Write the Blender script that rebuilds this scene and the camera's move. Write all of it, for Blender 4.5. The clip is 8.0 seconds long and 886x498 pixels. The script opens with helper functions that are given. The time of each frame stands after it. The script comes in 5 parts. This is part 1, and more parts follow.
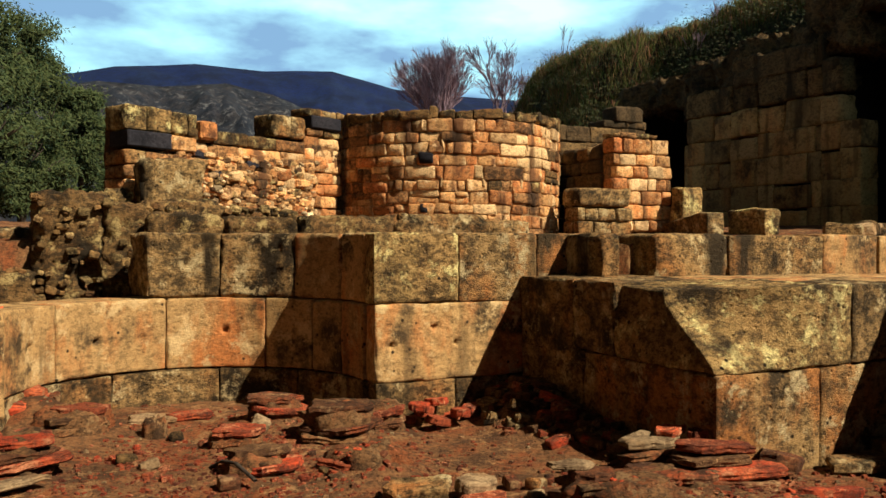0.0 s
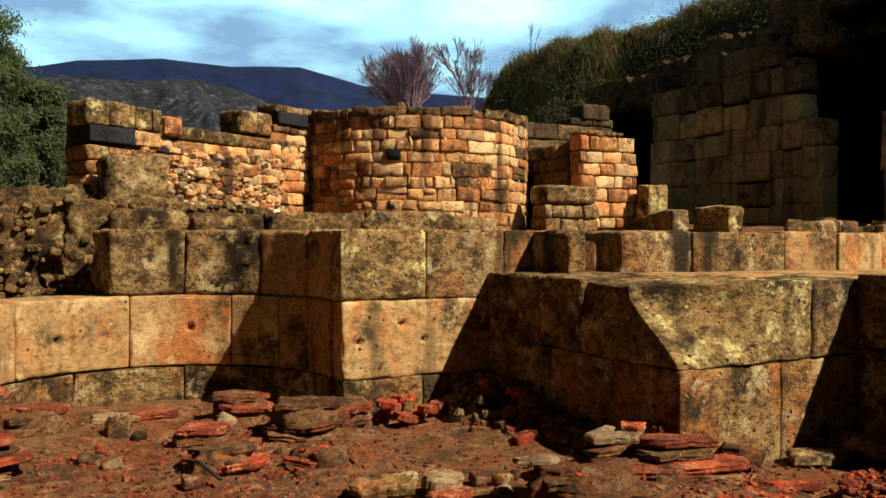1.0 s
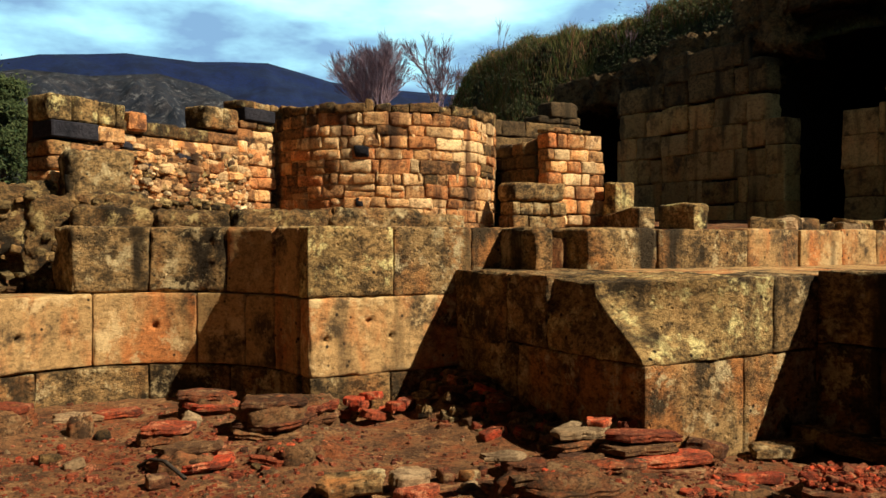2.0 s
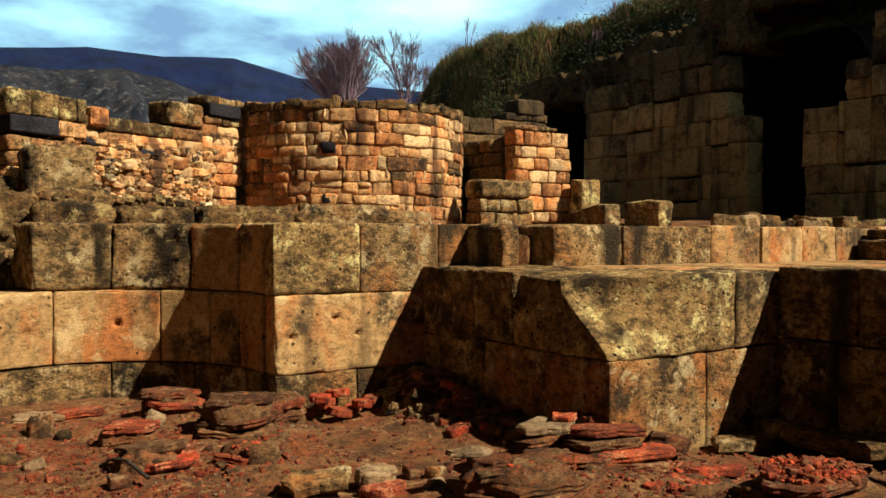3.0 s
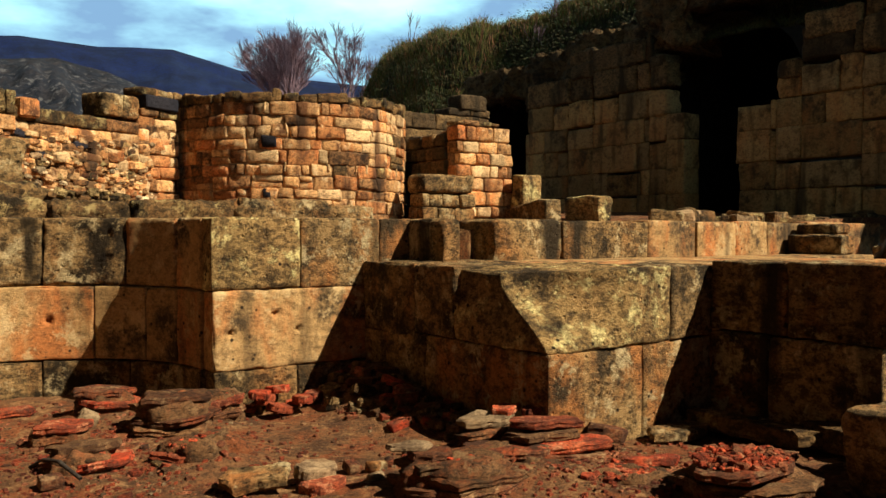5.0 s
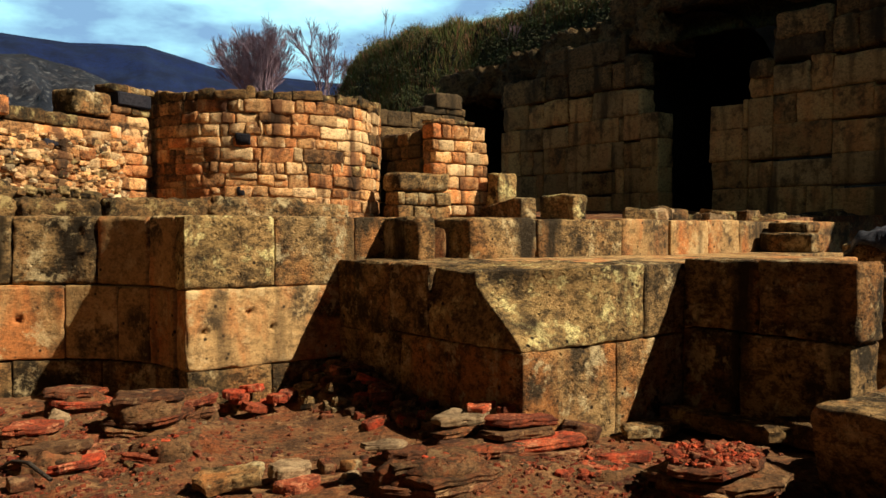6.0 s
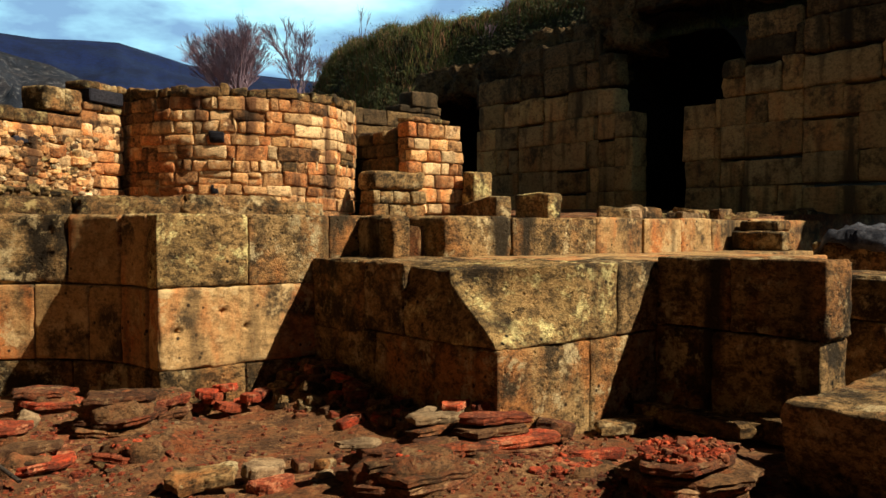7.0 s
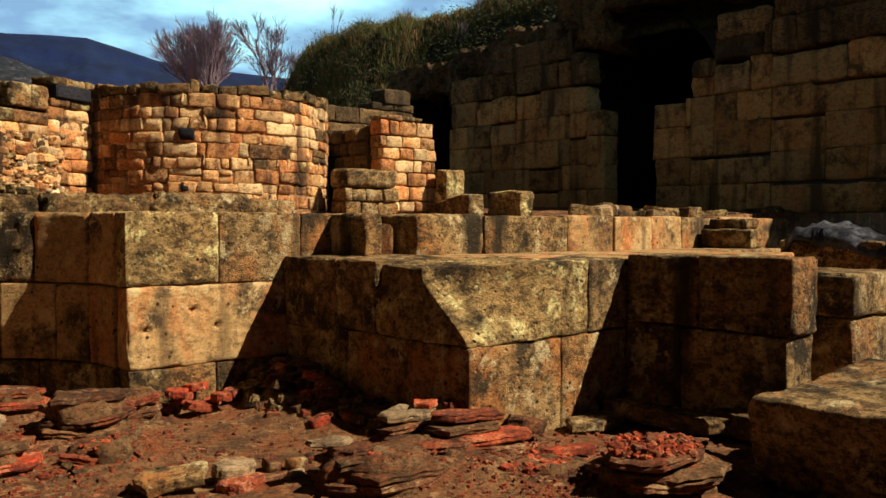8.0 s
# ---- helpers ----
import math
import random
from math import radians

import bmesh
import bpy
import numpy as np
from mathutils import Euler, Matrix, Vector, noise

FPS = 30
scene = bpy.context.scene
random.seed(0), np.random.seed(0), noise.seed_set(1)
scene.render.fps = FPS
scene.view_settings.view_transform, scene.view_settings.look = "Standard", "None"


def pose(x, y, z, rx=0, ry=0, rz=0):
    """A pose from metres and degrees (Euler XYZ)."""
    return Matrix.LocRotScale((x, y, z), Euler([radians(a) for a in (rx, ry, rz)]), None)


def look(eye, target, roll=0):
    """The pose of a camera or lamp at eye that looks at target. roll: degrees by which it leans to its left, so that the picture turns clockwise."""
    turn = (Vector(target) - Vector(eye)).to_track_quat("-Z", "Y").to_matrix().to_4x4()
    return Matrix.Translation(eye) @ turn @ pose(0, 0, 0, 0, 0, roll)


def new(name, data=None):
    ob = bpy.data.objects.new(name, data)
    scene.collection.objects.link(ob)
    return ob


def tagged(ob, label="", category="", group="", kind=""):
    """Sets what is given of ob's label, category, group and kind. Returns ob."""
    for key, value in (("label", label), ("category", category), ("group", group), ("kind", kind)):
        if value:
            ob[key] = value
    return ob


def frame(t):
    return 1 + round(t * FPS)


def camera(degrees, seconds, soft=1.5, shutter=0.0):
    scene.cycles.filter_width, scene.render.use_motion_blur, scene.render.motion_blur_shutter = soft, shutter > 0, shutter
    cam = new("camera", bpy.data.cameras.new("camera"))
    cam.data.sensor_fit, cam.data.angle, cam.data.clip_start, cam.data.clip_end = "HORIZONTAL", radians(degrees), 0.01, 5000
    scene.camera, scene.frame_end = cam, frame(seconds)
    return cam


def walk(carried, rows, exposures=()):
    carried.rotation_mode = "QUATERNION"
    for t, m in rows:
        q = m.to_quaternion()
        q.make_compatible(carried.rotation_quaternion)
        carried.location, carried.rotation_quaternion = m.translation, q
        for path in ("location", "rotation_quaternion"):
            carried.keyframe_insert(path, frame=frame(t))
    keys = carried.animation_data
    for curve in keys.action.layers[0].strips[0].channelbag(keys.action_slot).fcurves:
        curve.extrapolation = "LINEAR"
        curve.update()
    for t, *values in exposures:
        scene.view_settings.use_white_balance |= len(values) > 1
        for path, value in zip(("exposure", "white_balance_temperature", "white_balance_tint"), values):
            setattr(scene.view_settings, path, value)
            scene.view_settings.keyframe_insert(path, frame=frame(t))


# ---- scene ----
cam = camera(56.1, 8.0, soft=1.5)
# seconds, eye, pitch, yaw
ROWS = [
    (0, 0.000, -0.000, 1.500, -0.33, -25.58),
    (0.5, 0.006, -0.002, 1.499, -0.43, -26.67),
    (1, 0.012, -0.006, 1.499, -0.54, -27.73),
    (1.5, 0.017, -0.009, 1.498, -0.63, -28.76),
    (3, 0.031, -0.019, 1.496, -0.95, -32.07),
    (3.5, 0.036, -0.024, 1.495, -1.04, -33.02),
    (4, 0.040, -0.028, 1.494, -1.13, -33.99),
    (4.5, 0.045, -0.032, 1.493, -1.22, -35.00),
    (6, 0.055, -0.042, 1.493, -1.41, -37.57),
    (6.5, 0.059, -0.044, 1.492, -1.46, -38.38),
    (7, 0.063, -0.049, 1.490, -1.50, -39.22),
    (7.5, 0.065, -0.053, 1.491, -1.56, -40.09),
    (8, 0.068, -0.058, 1.491, -1.65, -41.07),
]
walk(cam, [(t, pose(x, y, z, 90 + pitch, 0, yaw)) for t, x, y, z, pitch, yaw in ROWS], exposures=[(0.0, 0.72), (8.0, 0.72)])

# ---- light ----
LIGHT_WAY = Vector((-0.55, 0.85, -1.0))
sun = new("sun", bpy.data.lights.new("sun", "SUN"))
sun.data.energy, sun.data.angle, sun.data.color = 4.75, radians(0.5), (1.0, 0.885, 0.69)
sun.matrix_world = look((0, 0, 30), Vector((0, 0, 30)) + LIGHT_WAY)

world = bpy.data.worlds.new("sky")
scene.world = world
world.use_nodes = True
wn, wl = world.node_tree.nodes, world.node_tree.links
wn.clear()
w_out, w_bg = wn.new("ShaderNodeOutputWorld"), wn.new("ShaderNodeBackground")
w_sky = wn.new("ShaderNodeTexSky")
w_sky.sky_type, w_sky.sun_disc = "NISHITA", False
w_sky.air_density, w_sky.dust_density = 0.35, 0.3
w_sky.sun_elevation, w_sky.sun_rotation = radians(44.6), radians(147)
w_co, w_sep = wn.new("ShaderNodeTexCoord"), wn.new("ShaderNodeSeparateXYZ")
w_map, w_noise = wn.new("ShaderNodeMapping"), wn.new("ShaderNodeTexNoise")
w_map.inputs["Scale"].default_value = (2.2, 2.2, 6.0)
w_map.inputs["Location"].default_value = (0.35, 0.2, 0.6)
w_noise.inputs["Scale"].default_value, w_noise.inputs["Detail"].default_value = 1.6, 7.0
w_noise.inputs["Roughness"].default_value = 0.5
w_ramp = wn.new("ShaderNodeValToRGB")
w_ramp.color_ramp.elements[0].position, w_ramp.color_ramp.elements[0].color = 0.36, (3.4, 6.2, 9.6, 1)
w_ramp.color_ramp.elements[1].position, w_ramp.color_ramp.elements[1].color = 0.55, (11.6, 18.8, 19.6, 1)
mid_stop = w_ramp.color_ramp.elements.new(0.44)
mid_stop.color = (6.6, 12.8, 15.0, 1)
w_fall = wn.new("ShaderNodeMapRange")
w_fall.inputs["From Min"].default_value, w_fall.inputs["From Max"].default_value = 0.30, 0.46
w_fall.inputs["To Min"].default_value, w_fall.inputs["To Max"].default_value = 0.95, 0.0
w_mix = wn.new("ShaderNodeMix")
w_mix.data_type = "RGBA"
wl.new(w_co.outputs["Generated"], w_map.inputs["Vector"])
wl.new(w_map.outputs["Vector"], w_noise.inputs["Vector"])
wl.new(w_noise.outputs["Fac"], w_ramp.inputs["Fac"])
wl.new(w_co.outputs["Generated"], w_sep.inputs["Vector"])
wl.new(w_sep.outputs["Z"], w_fall.inputs["Value"])
wl.new(w_fall.outputs["Result"], w_mix.inputs["Factor"])
w_dim = wn.new("ShaderNodeVectorMath")
w_dim.operation, w_dim.inputs["Scale"].default_value = "SCALE", 0.25
wl.new(w_sky.outputs["Color"], w_dim.inputs[0])
wl.new(w_dim.outputs[0], w_mix.inputs["A"])
wl.new(w_ramp.outputs["Color"], w_mix.inputs["B"])
wl.new(w_mix.outputs["Result"], w_bg.inputs["Color"])
w_bg.inputs["Strength"].default_value = 0.05
wl.new(w_bg.outputs["Background"], w_out.inputs["Surface"])


# ---- materials ----
def stone(name, main, second, dark, patch=0.5, spots=0.5, scale=1.0, bump=0.5, rough=0.9, vary=0.25, pits=1.0, pale=None, alt=None, streak=0.0, fleck=0.8, grain=0.55, dots=0.0, island=False):
    """Weathered stone: two tones, dark lichen, pale lichen, pits and grain. Each piece is offset by its own random number."""
    m = bpy.data.materials.new(name)
    m.use_nodes = True
    n, l = m.node_tree.nodes, m.node_tree.links
    b = n["Principled BSDF"]
    b.inputs["Roughness"].default_value = rough
    b.inputs["Specular IOR Level"].default_value = 0.2
    geo, info, add = n.new("ShaderNodeNewGeometry"), n.new("ShaderNodeObjectInfo"), n.new("ShaderNodeVectorMath")
    own = geo.outputs["Random Per Island"] if island else info.outputs["Random"]
    mul = n.new("ShaderNodeMath")
    mul.operation, mul.inputs[1].default_value = "MULTIPLY", 37.0
    l.new(own, mul.inputs[0])
    l.new(geo.outputs["Position"], add.inputs[0])
    l.new(mul.outputs[0], add.inputs[1])

    def tex(size, detail=4.0, r=0.6, tall=1.0):
        t = n.new("ShaderNodeTexNoise")
        t.inputs["Scale"].default_value, t.inputs["Detail"].default_value, t.inputs["Roughness"].default_value = size * scale, detail, r
        if tall == 1.0:
            l.new(add.outputs[0], t.inputs["Vector"])
        else:
            pull = n.new("ShaderNodeMapping")
            pull.inputs["Scale"].default_value = (1, 1, 1 / tall)
            l.new(add.outputs[0], pull.inputs["Vector"])
            l.new(pull.outputs["Vector"], t.inputs["Vector"])
        return t.outputs["Fac"]

    def ramp(src, lo, hi):
        t = n.new("ShaderNodeMapRange")
        t.inputs["From Min"].default_value, t.inputs["From Max"].default_value = lo, hi
        l.new(src, t.inputs["Value"])
        return t.outputs["Result"]

    def mix(fac, a, c, mode="MIX"):
        t = n.new("ShaderNodeMix")
        t.data_type, t.blend_type = "RGBA", mode
        for key, v in (("Factor", fac), ("A", a), ("B", c)):
            if isinstance(v, bpy.types.NodeSocket):
                l.new(v, t.inputs[key])
            else:
                t.inputs[key].default_value = (*v, 1) if isinstance(v, tuple) else v
        return t.outputs["Result"]

    col = mix(ramp(tex(2.4, 4.0, 0.6, 2.6), 0.60 - patch * 0.26, 0.74 - patch * 0.26), main, second)
    if alt:
        again = n.new("ShaderNodeMath")
        again.operation, again.inputs[1].default_value = "FRACT", 0.0
        tenfold = n.new("ShaderNodeMath")
        tenfold.operation, tenfold.inputs[1].default_value = "MULTIPLY", 13.7
        l.new(own, tenfold.inputs[0])
        l.new(tenfold.outputs[0], again.inputs[0])
        col = mix(ramp(again.outputs[0], 0.45, 0.95), col, alt)
    speck = n.new("ShaderNodeMath")
    speck.operation, speck.inputs[1].default_value = "MULTIPLY", fleck
    l.new(ramp(tex(12.0, 9.0, 0.82, 0.65), 0.535 - spots * 0.10, 0.625 - spots * 0.10), speck.inputs[0])
    col = mix(speck.outputs[0], col, dark)
    col = mix(ramp(tex(1.9, 10.0, 0.76), 0.55 - spots * 0.10, 0.66 - spots * 0.10), col, dark)
    if pale:
        col = mix(ramp(tex(3.1, 9.0, 0.78), 0.54, 0.61), col, pale)
    if streak:
        stretch = n.new("ShaderNodeMapping")
        stretch.inputs["Scale"].default_value = (1.7, 1.7, 0.22)
        run = n.new("ShaderNodeTexNoise")
        run.inputs["Scale"].default_value, run.inputs["Detail"].default_value = 1.6, 5.0
        l.new(geo.outputs["Position"], stretch.inputs["Vector"])
        l.new(stretch.outputs["Vector"], run.inputs["Vector"])
        col = mix(ramp(run.outputs["Fac"], 0.60 - streak * 0.12, 0.72 - streak * 0.12), col, dark)
    if dots:
        pit = n.new("ShaderNodeTexVoronoi")
        pit.inputs["Scale"].default_value = 11.0
        l.new(add.outputs[0], pit.inputs["Vector"])
        keep = n.new("ShaderNodeMath")
        keep.operation = "MULTIPLY"
        near, some = ramp(pit.outputs["Distance"], 0.20, 0.12), ramp(tex(3.3, 3.0), 0.56 - dots * 0.1, 0.62 - dots * 0.1)
        l.new(near, keep.inputs[0])
        l.new(some, keep.inputs[1])
        col = mix(keep.outputs[0], col, tuple(c * 0.5 for c in dark))
    shade = n.new("ShaderNodeHueSaturation")
    vary_range = n.new("ShaderNodeMapRange")
    vary_range.inputs["To Min"].default_value, vary_range.inputs["To Max"].default_value = 1 - vary, 1 + vary
    l.new(own, vary_range.inputs["Value"])
    l.new(vary_range.outputs["Result"], shade.inputs["Value"])
    l.new(mix(grain, col, mix(ramp(tex(30.0, 6.0, 0.8, 0.6), 0.34, 0.60), (0.25, 0.23, 0.21), (1.28, 1.24, 1.16)), "MULTIPLY"), shade.inputs["Color"])
    l.new(shade.outputs["Color"], b.inputs["Base Color"])
    vor = n.new("ShaderNodeTexVoronoi")
    vor.inputs["Scale"].default_value = 13.0 * scale
    l.new(add.outputs[0], vor.inputs["Vector"])
    hole = n.new("ShaderNodeMath")
    hole.operation, hole.inputs[1].default_value = "MULTIPLY", 0.5 * pits
    l.new(ramp(vor.outputs["Distance"], 0.05, 0.2), hole.inputs[0])
    tot = n.new("ShaderNodeMath")
    tot.operation = "ADD"
    l.new(hole.outputs[0], tot.inputs[0])
    l.new(tex(11.0, 9.0, 0.76, 0.7), tot.inputs[1])
    bp = n.new("ShaderNodeBump")
    bp.inputs["Strength"].default_value, bp.inputs["Distance"].default_value = bump, 0.05 / scale
    l.new(tot.outputs[0], bp.inputs["Height"])
    l.new(bp.outputs["Normal"], b.inputs["Normal"])
    return m


ASHLAR = stone("ochre_limestone", (0.43, 0.268, 0.11), (0.47, 0.195, 0.06), (0.050, 0.033, 0.016), patch=0.55, spots=0.5, bump=1.0, pale=(0.568, 0.447, 0.244), vary=0.12, streak=0.25, dots=0.5)
SMOOTH = stone("smooth_limestone", (0.415, 0.255, 0.105), (0.46, 0.17, 0.052), (0.062, 0.040, 0.020), patch=0.42, spots=0.5, bump=0.45, pits=0.5, vary=0.16, pale=(0.50, 0.35, 0.17), fleck=0.5, grain=0.42, streak=0.25, dots=0.7)
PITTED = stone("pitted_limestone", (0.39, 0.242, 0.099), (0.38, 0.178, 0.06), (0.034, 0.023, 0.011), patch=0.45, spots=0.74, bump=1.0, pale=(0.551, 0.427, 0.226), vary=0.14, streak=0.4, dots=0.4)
LICHENED = stone("lichened_limestone", (0.42, 0.268, 0.103), (0.47, 0.285, 0.11), (0.0374, 0.0244, 0.0117), patch=0.5, spots=0.66, bump=1.0, pale=(0.80, 0.68, 0.30), vary=0.1, streak=0.2, dots=0.5)
CORE = stone("eroded_rubble_core", (0.25, 0.145, 0.055), (0.17, 0.088, 0.032), (0.024, 0.016, 0.0075), patch=0.6, spots=0.75, bump=1.0, scale=1.2, pale=(0.42, 0.31, 0.13))
TOWER = stone("tower_sandstone", (0.72, 0.385, 0.15), (0.70, 0.27, 0.085), (0.15, 0.068, 0.03), patch=0.5, spots=0.32, bump=0.9, vary=0.34, pale=(0.80, 0.57, 0.31), alt=(0.72, 0.44, 0.2), streak=0.35, scale=1.4)
TOWER_RED = stone("tower_red_sandstone", (0.62, 0.265, 0.092), (0.54, 0.185, 0.06), (0.10, 0.042, 0.02), patch=0.5, spots=0.45, bump=0.9, vary=0.35, scale=1.4, streak=0.35, pale=(0.62, 0.34, 0.15))
TOWER_PALE = stone("tower_pale_limestone", (0.78, 0.53, 0.27), (0.72, 0.40, 0.17), (0.20, 0.11, 0.05), patch=0.4, spots=0.3, bump=0.9, vary=0.25, scale=1.4, streak=0.3)
TOWER_BROWN = stone("tower_brown_sandstone", (0.46, 0.235, 0.095), (0.37, 0.165, 0.06), (0.05, 0.027, 0.014), patch=0.5, spots=0.6, bump=1.0, vary=0.35, scale=1.4, streak=0.4)
WALLBITS = stone("mixed_wall_rubble", (0.66, 0.37, 0.15), (0.44, 0.18, 0.065), (0.07, 0.036, 0.018), patch=0.5, spots=0.4, bump=0.8, vary=0.6, alt=(0.70, 0.55, 0.33), scale=1.4, island=True)
CAPSTONE = stone("lichened_cap_stone", (0.245, 0.138, 0.0512), (0.185, 0.0904, 0.0307), (0.0343, 0.0238, 0.0123), patch=0.5, spots=0.7, bump=0.9, vary=0.3, pale=(0.45, 0.35, 0.15))
MORTAR = stone("lime_mortar", (0.56, 0.36, 0.18), (0.46, 0.22, 0.09), (0.07, 0.04, 0.022), bump=0.9, spots=0.45, streak=0.4)
BEDDING = stone("gap_shadow_bedding", (0.16, 0.08, 0.034), (0.11, 0.05, 0.02), (0.03, 0.017, 0.009), bump=1.0, spots=0.5)
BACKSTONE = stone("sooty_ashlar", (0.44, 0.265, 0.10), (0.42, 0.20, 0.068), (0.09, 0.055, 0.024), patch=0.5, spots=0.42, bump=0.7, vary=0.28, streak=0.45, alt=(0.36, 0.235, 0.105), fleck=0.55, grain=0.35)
# weathered ashlar darkened to carry shade on the upper vault wall and stub side
DIMASHLAR = stone("dim_weathered_ashlar", (0.23, 0.14, 0.058), (0.175, 0.095, 0.038), (0.037, 0.025, 0.012), patch=0.5, spots=0.6, bump=1.0, vary=0.4, streak=0.5, alt=(0.11, 0.07, 0.034))
BANK = stone("rooty_earth_bank", (0.14, 0.088, 0.04), (0.095, 0.065, 0.028), (0.02, 0.014, 0.008), patch=0.5, spots=0.6, bump=1.0, scale=0.8, vary=0.3)
BASALT = stone("dark_basalt", (0.0224, 0.0216, 0.0302), (0.032, 0.0296, 0.0378), (0.0096, 0.0096, 0.0142), bump=0.5, vary=0.2)
BRICK = stone("red_fired_brick", (0.449, 0.06, 0.0215), (0.524, 0.12, 0.0454), (0.0936, 0.0264, 0.0143), patch=0.5, spots=0.6, bump=0.9, scale=1.6, vary=0.35, pale=(0.50, 0.20, 0.10), alt=(0.26, 0.06, 0.024))
OLDBRICK = stone("dusty_brick", (0.204, 0.0718, 0.0305), (0.3, 0.0607, 0.0197), (0.054, 0.0242, 0.0131), patch=0.5, spots=0.65, bump=1.0, scale=1.6, vary=0.35, pale=(0.336, 0.199, 0.0982), alt=(0.168, 0.0883, 0.0382))
PALESTONE = stone("pale_limestone", (0.38, 0.265, 0.148), (0.31, 0.185, 0.09), (0.122, 0.0736, 0.0401), bump=0.7, spots=0.45, vary=0.3)
EARTH = stone("red_earth", (0.235, 0.112, 0.046), (0.27, 0.082, 0.028), (0.075, 0.036, 0.017), patch=0.5, spots=0.6, bump=1.0, scale=1.3, vary=0.0, pale=(0.36, 0.20, 0.088))
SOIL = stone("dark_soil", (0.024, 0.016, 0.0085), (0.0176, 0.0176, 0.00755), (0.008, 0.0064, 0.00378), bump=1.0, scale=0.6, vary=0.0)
# near-black colour stands in for the unlit inside of the vaults
VOID = stone("shade_black_vault", (0.016, 0.012, 0.00944), (0.0112, 0.008, 0.00661), (0.0064, 0.0048, 0.00378), bump=0.5, vary=0.0)


# ---- shape helpers ----
def mesh_from(name, verts, faces, material, smooth=False):
    me = bpy.data.meshes.new(name)
    me.from_pydata([tuple(v) for v in verts], [], faces)
    me.materials.append(material)
    if smooth:
        me.polygons.foreach_set("use_smooth", [True] * len(me.polygons))
    me.update()
    return me


def thing(name, x=0.0, y=0.0, z=0.0, label="", category="", group="", kind=""):
    ob = new(name)
    ob.location = (x, y, z)
    ob.empty_display_size = 0.1
    return tagged(ob, label, category, group, kind)


def under(ob, parent):
    """Parent ob and keep its place in the world (parents are only moved, never turned)."""
    ob.parent = parent
    ob.location = ob.location - parent.location
    return ob


def lattice(half, r, step):
    inner = np.linspace(-half + r, half - r, max(2, int(round((2 * half - 2 * r) / step)) + 1))
    return np.concatenate([[-half, -half + 0.3 * r], inner, [half - 0.3 * r, half]])


def rough_box(sx, sy, sz, r=0.03, step=0.08, amp=0.012, seed=0, lumps=0.0, plain=False):
    """A worn block: rounded edges, chipped and bulged by noise. Centred on its own middle."""
    h = np.array([sx, sy, sz]) / 2
    r = min(r, 0.45 * min(h))
    cs = [np.array([-k, -k + r, k - r, k]) if plain else lattice(k, r, step) for k in h]
    na, nb, nc = (len(c) for c in cs)
    index, pts = {}, []

    def vert(i, j, k):
        key = (i, j, k)
        if key not in index:
            index[key] = len(pts)
            pts.append((cs[0][i], cs[1][j], cs[2][k]))
        return index[key]

    faces = []
    for i in range(na - 1):
        for j in range(nb - 1):
            faces.append((vert(i, j, 0), vert(i, j + 1, 0), vert(i + 1, j + 1, 0), vert(i + 1, j, 0)))
            faces.append((vert(i, j, nc - 1), vert(i + 1, j, nc - 1), vert(i + 1, j + 1, nc - 1), vert(i, j + 1, nc - 1)))
    for i in range(na - 1):
        for k in range(nc - 1):
            faces.append((vert(i, 0, k), vert(i + 1, 0, k), vert(i + 1, 0, k + 1), vert(i, 0, k + 1)))
            faces.append((vert(i, nb - 1, k), vert(i, nb - 1, k + 1), vert(i + 1, nb - 1, k + 1), vert(i + 1, nb - 1, k)))
    for j in range(nb - 1):
        for k in range(nc - 1):
            faces.append((vert(0, j, k), vert(0, j, k + 1), vert(0, j + 1, k + 1), vert(0, j + 1, k)))
            faces.append((vert(na - 1, j, k), vert(na - 1, j + 1, k), vert(na - 1, j + 1, k + 1), vert(na - 1, j, k + 1)))
    out = []
    off = Vector((seed * 7.31 % 91, seed * 3.77 % 83, seed * 5.13 % 71))
    for p in pts:
        p = np.array(p)
        near = np.clip(p, -(h - r), h - r)
        d = p - near
        size = np.linalg.norm(d)
        edge = (np.abs(d) > 1e-6).sum()
        nrm = d / size if size > 0 else p / (np.linalg.norm(p) + 1e-9)
        q = near + nrm * r if size > 0 else p
        v = Vector(q) + off
        k = amp * (noise.noise(v * 3.0) + 0.7 * noise.noise(v * 9.0) + 0.4 * noise.noise(v * 23.0))
        if edge > 1:
            k -= max(r * 0.9, 0.024) * max(0.0, noise.noise(v * 5.0) + 0.5 * noise.noise(v * 13.0) + 0.08)
        if lumps:
            k += lumps * noise.noise(v * 1.7)
        out.append(q + nrm * k)
    return np.array(out), faces


def block(parent, name, x0, x1, y0, y1, z0, z1, material, seed, r=0.03, step=0.07, amp=0.010, lumps=0.0, warp=None, gap=0.006, label="", turn=0.0, plain=False):
    """One worn block between two corners, as a part of parent (or a thing of its own)."""
    v, f = rough_box(x1 - x0 - gap, y1 - y0 - gap, z1 - z0 - gap, r, step, amp, seed, lumps, plain)
    mid = Vector(((x0 + x1) / 2, (y0 + y1) / 2, (z0 + z1) / 2))
    if warp:
        v = np.array([warp(*(p + np.array(mid))) for p in v]) - np.array(mid)
    ob = new(name, mesh_from(name, v, f, material, smooth=not plain))
    ob.location = mid
    ob.rotation_euler = (0, 0, radians(turn))
    if label:
        tagged(ob, label)
    return under(ob, parent) if parent else ob


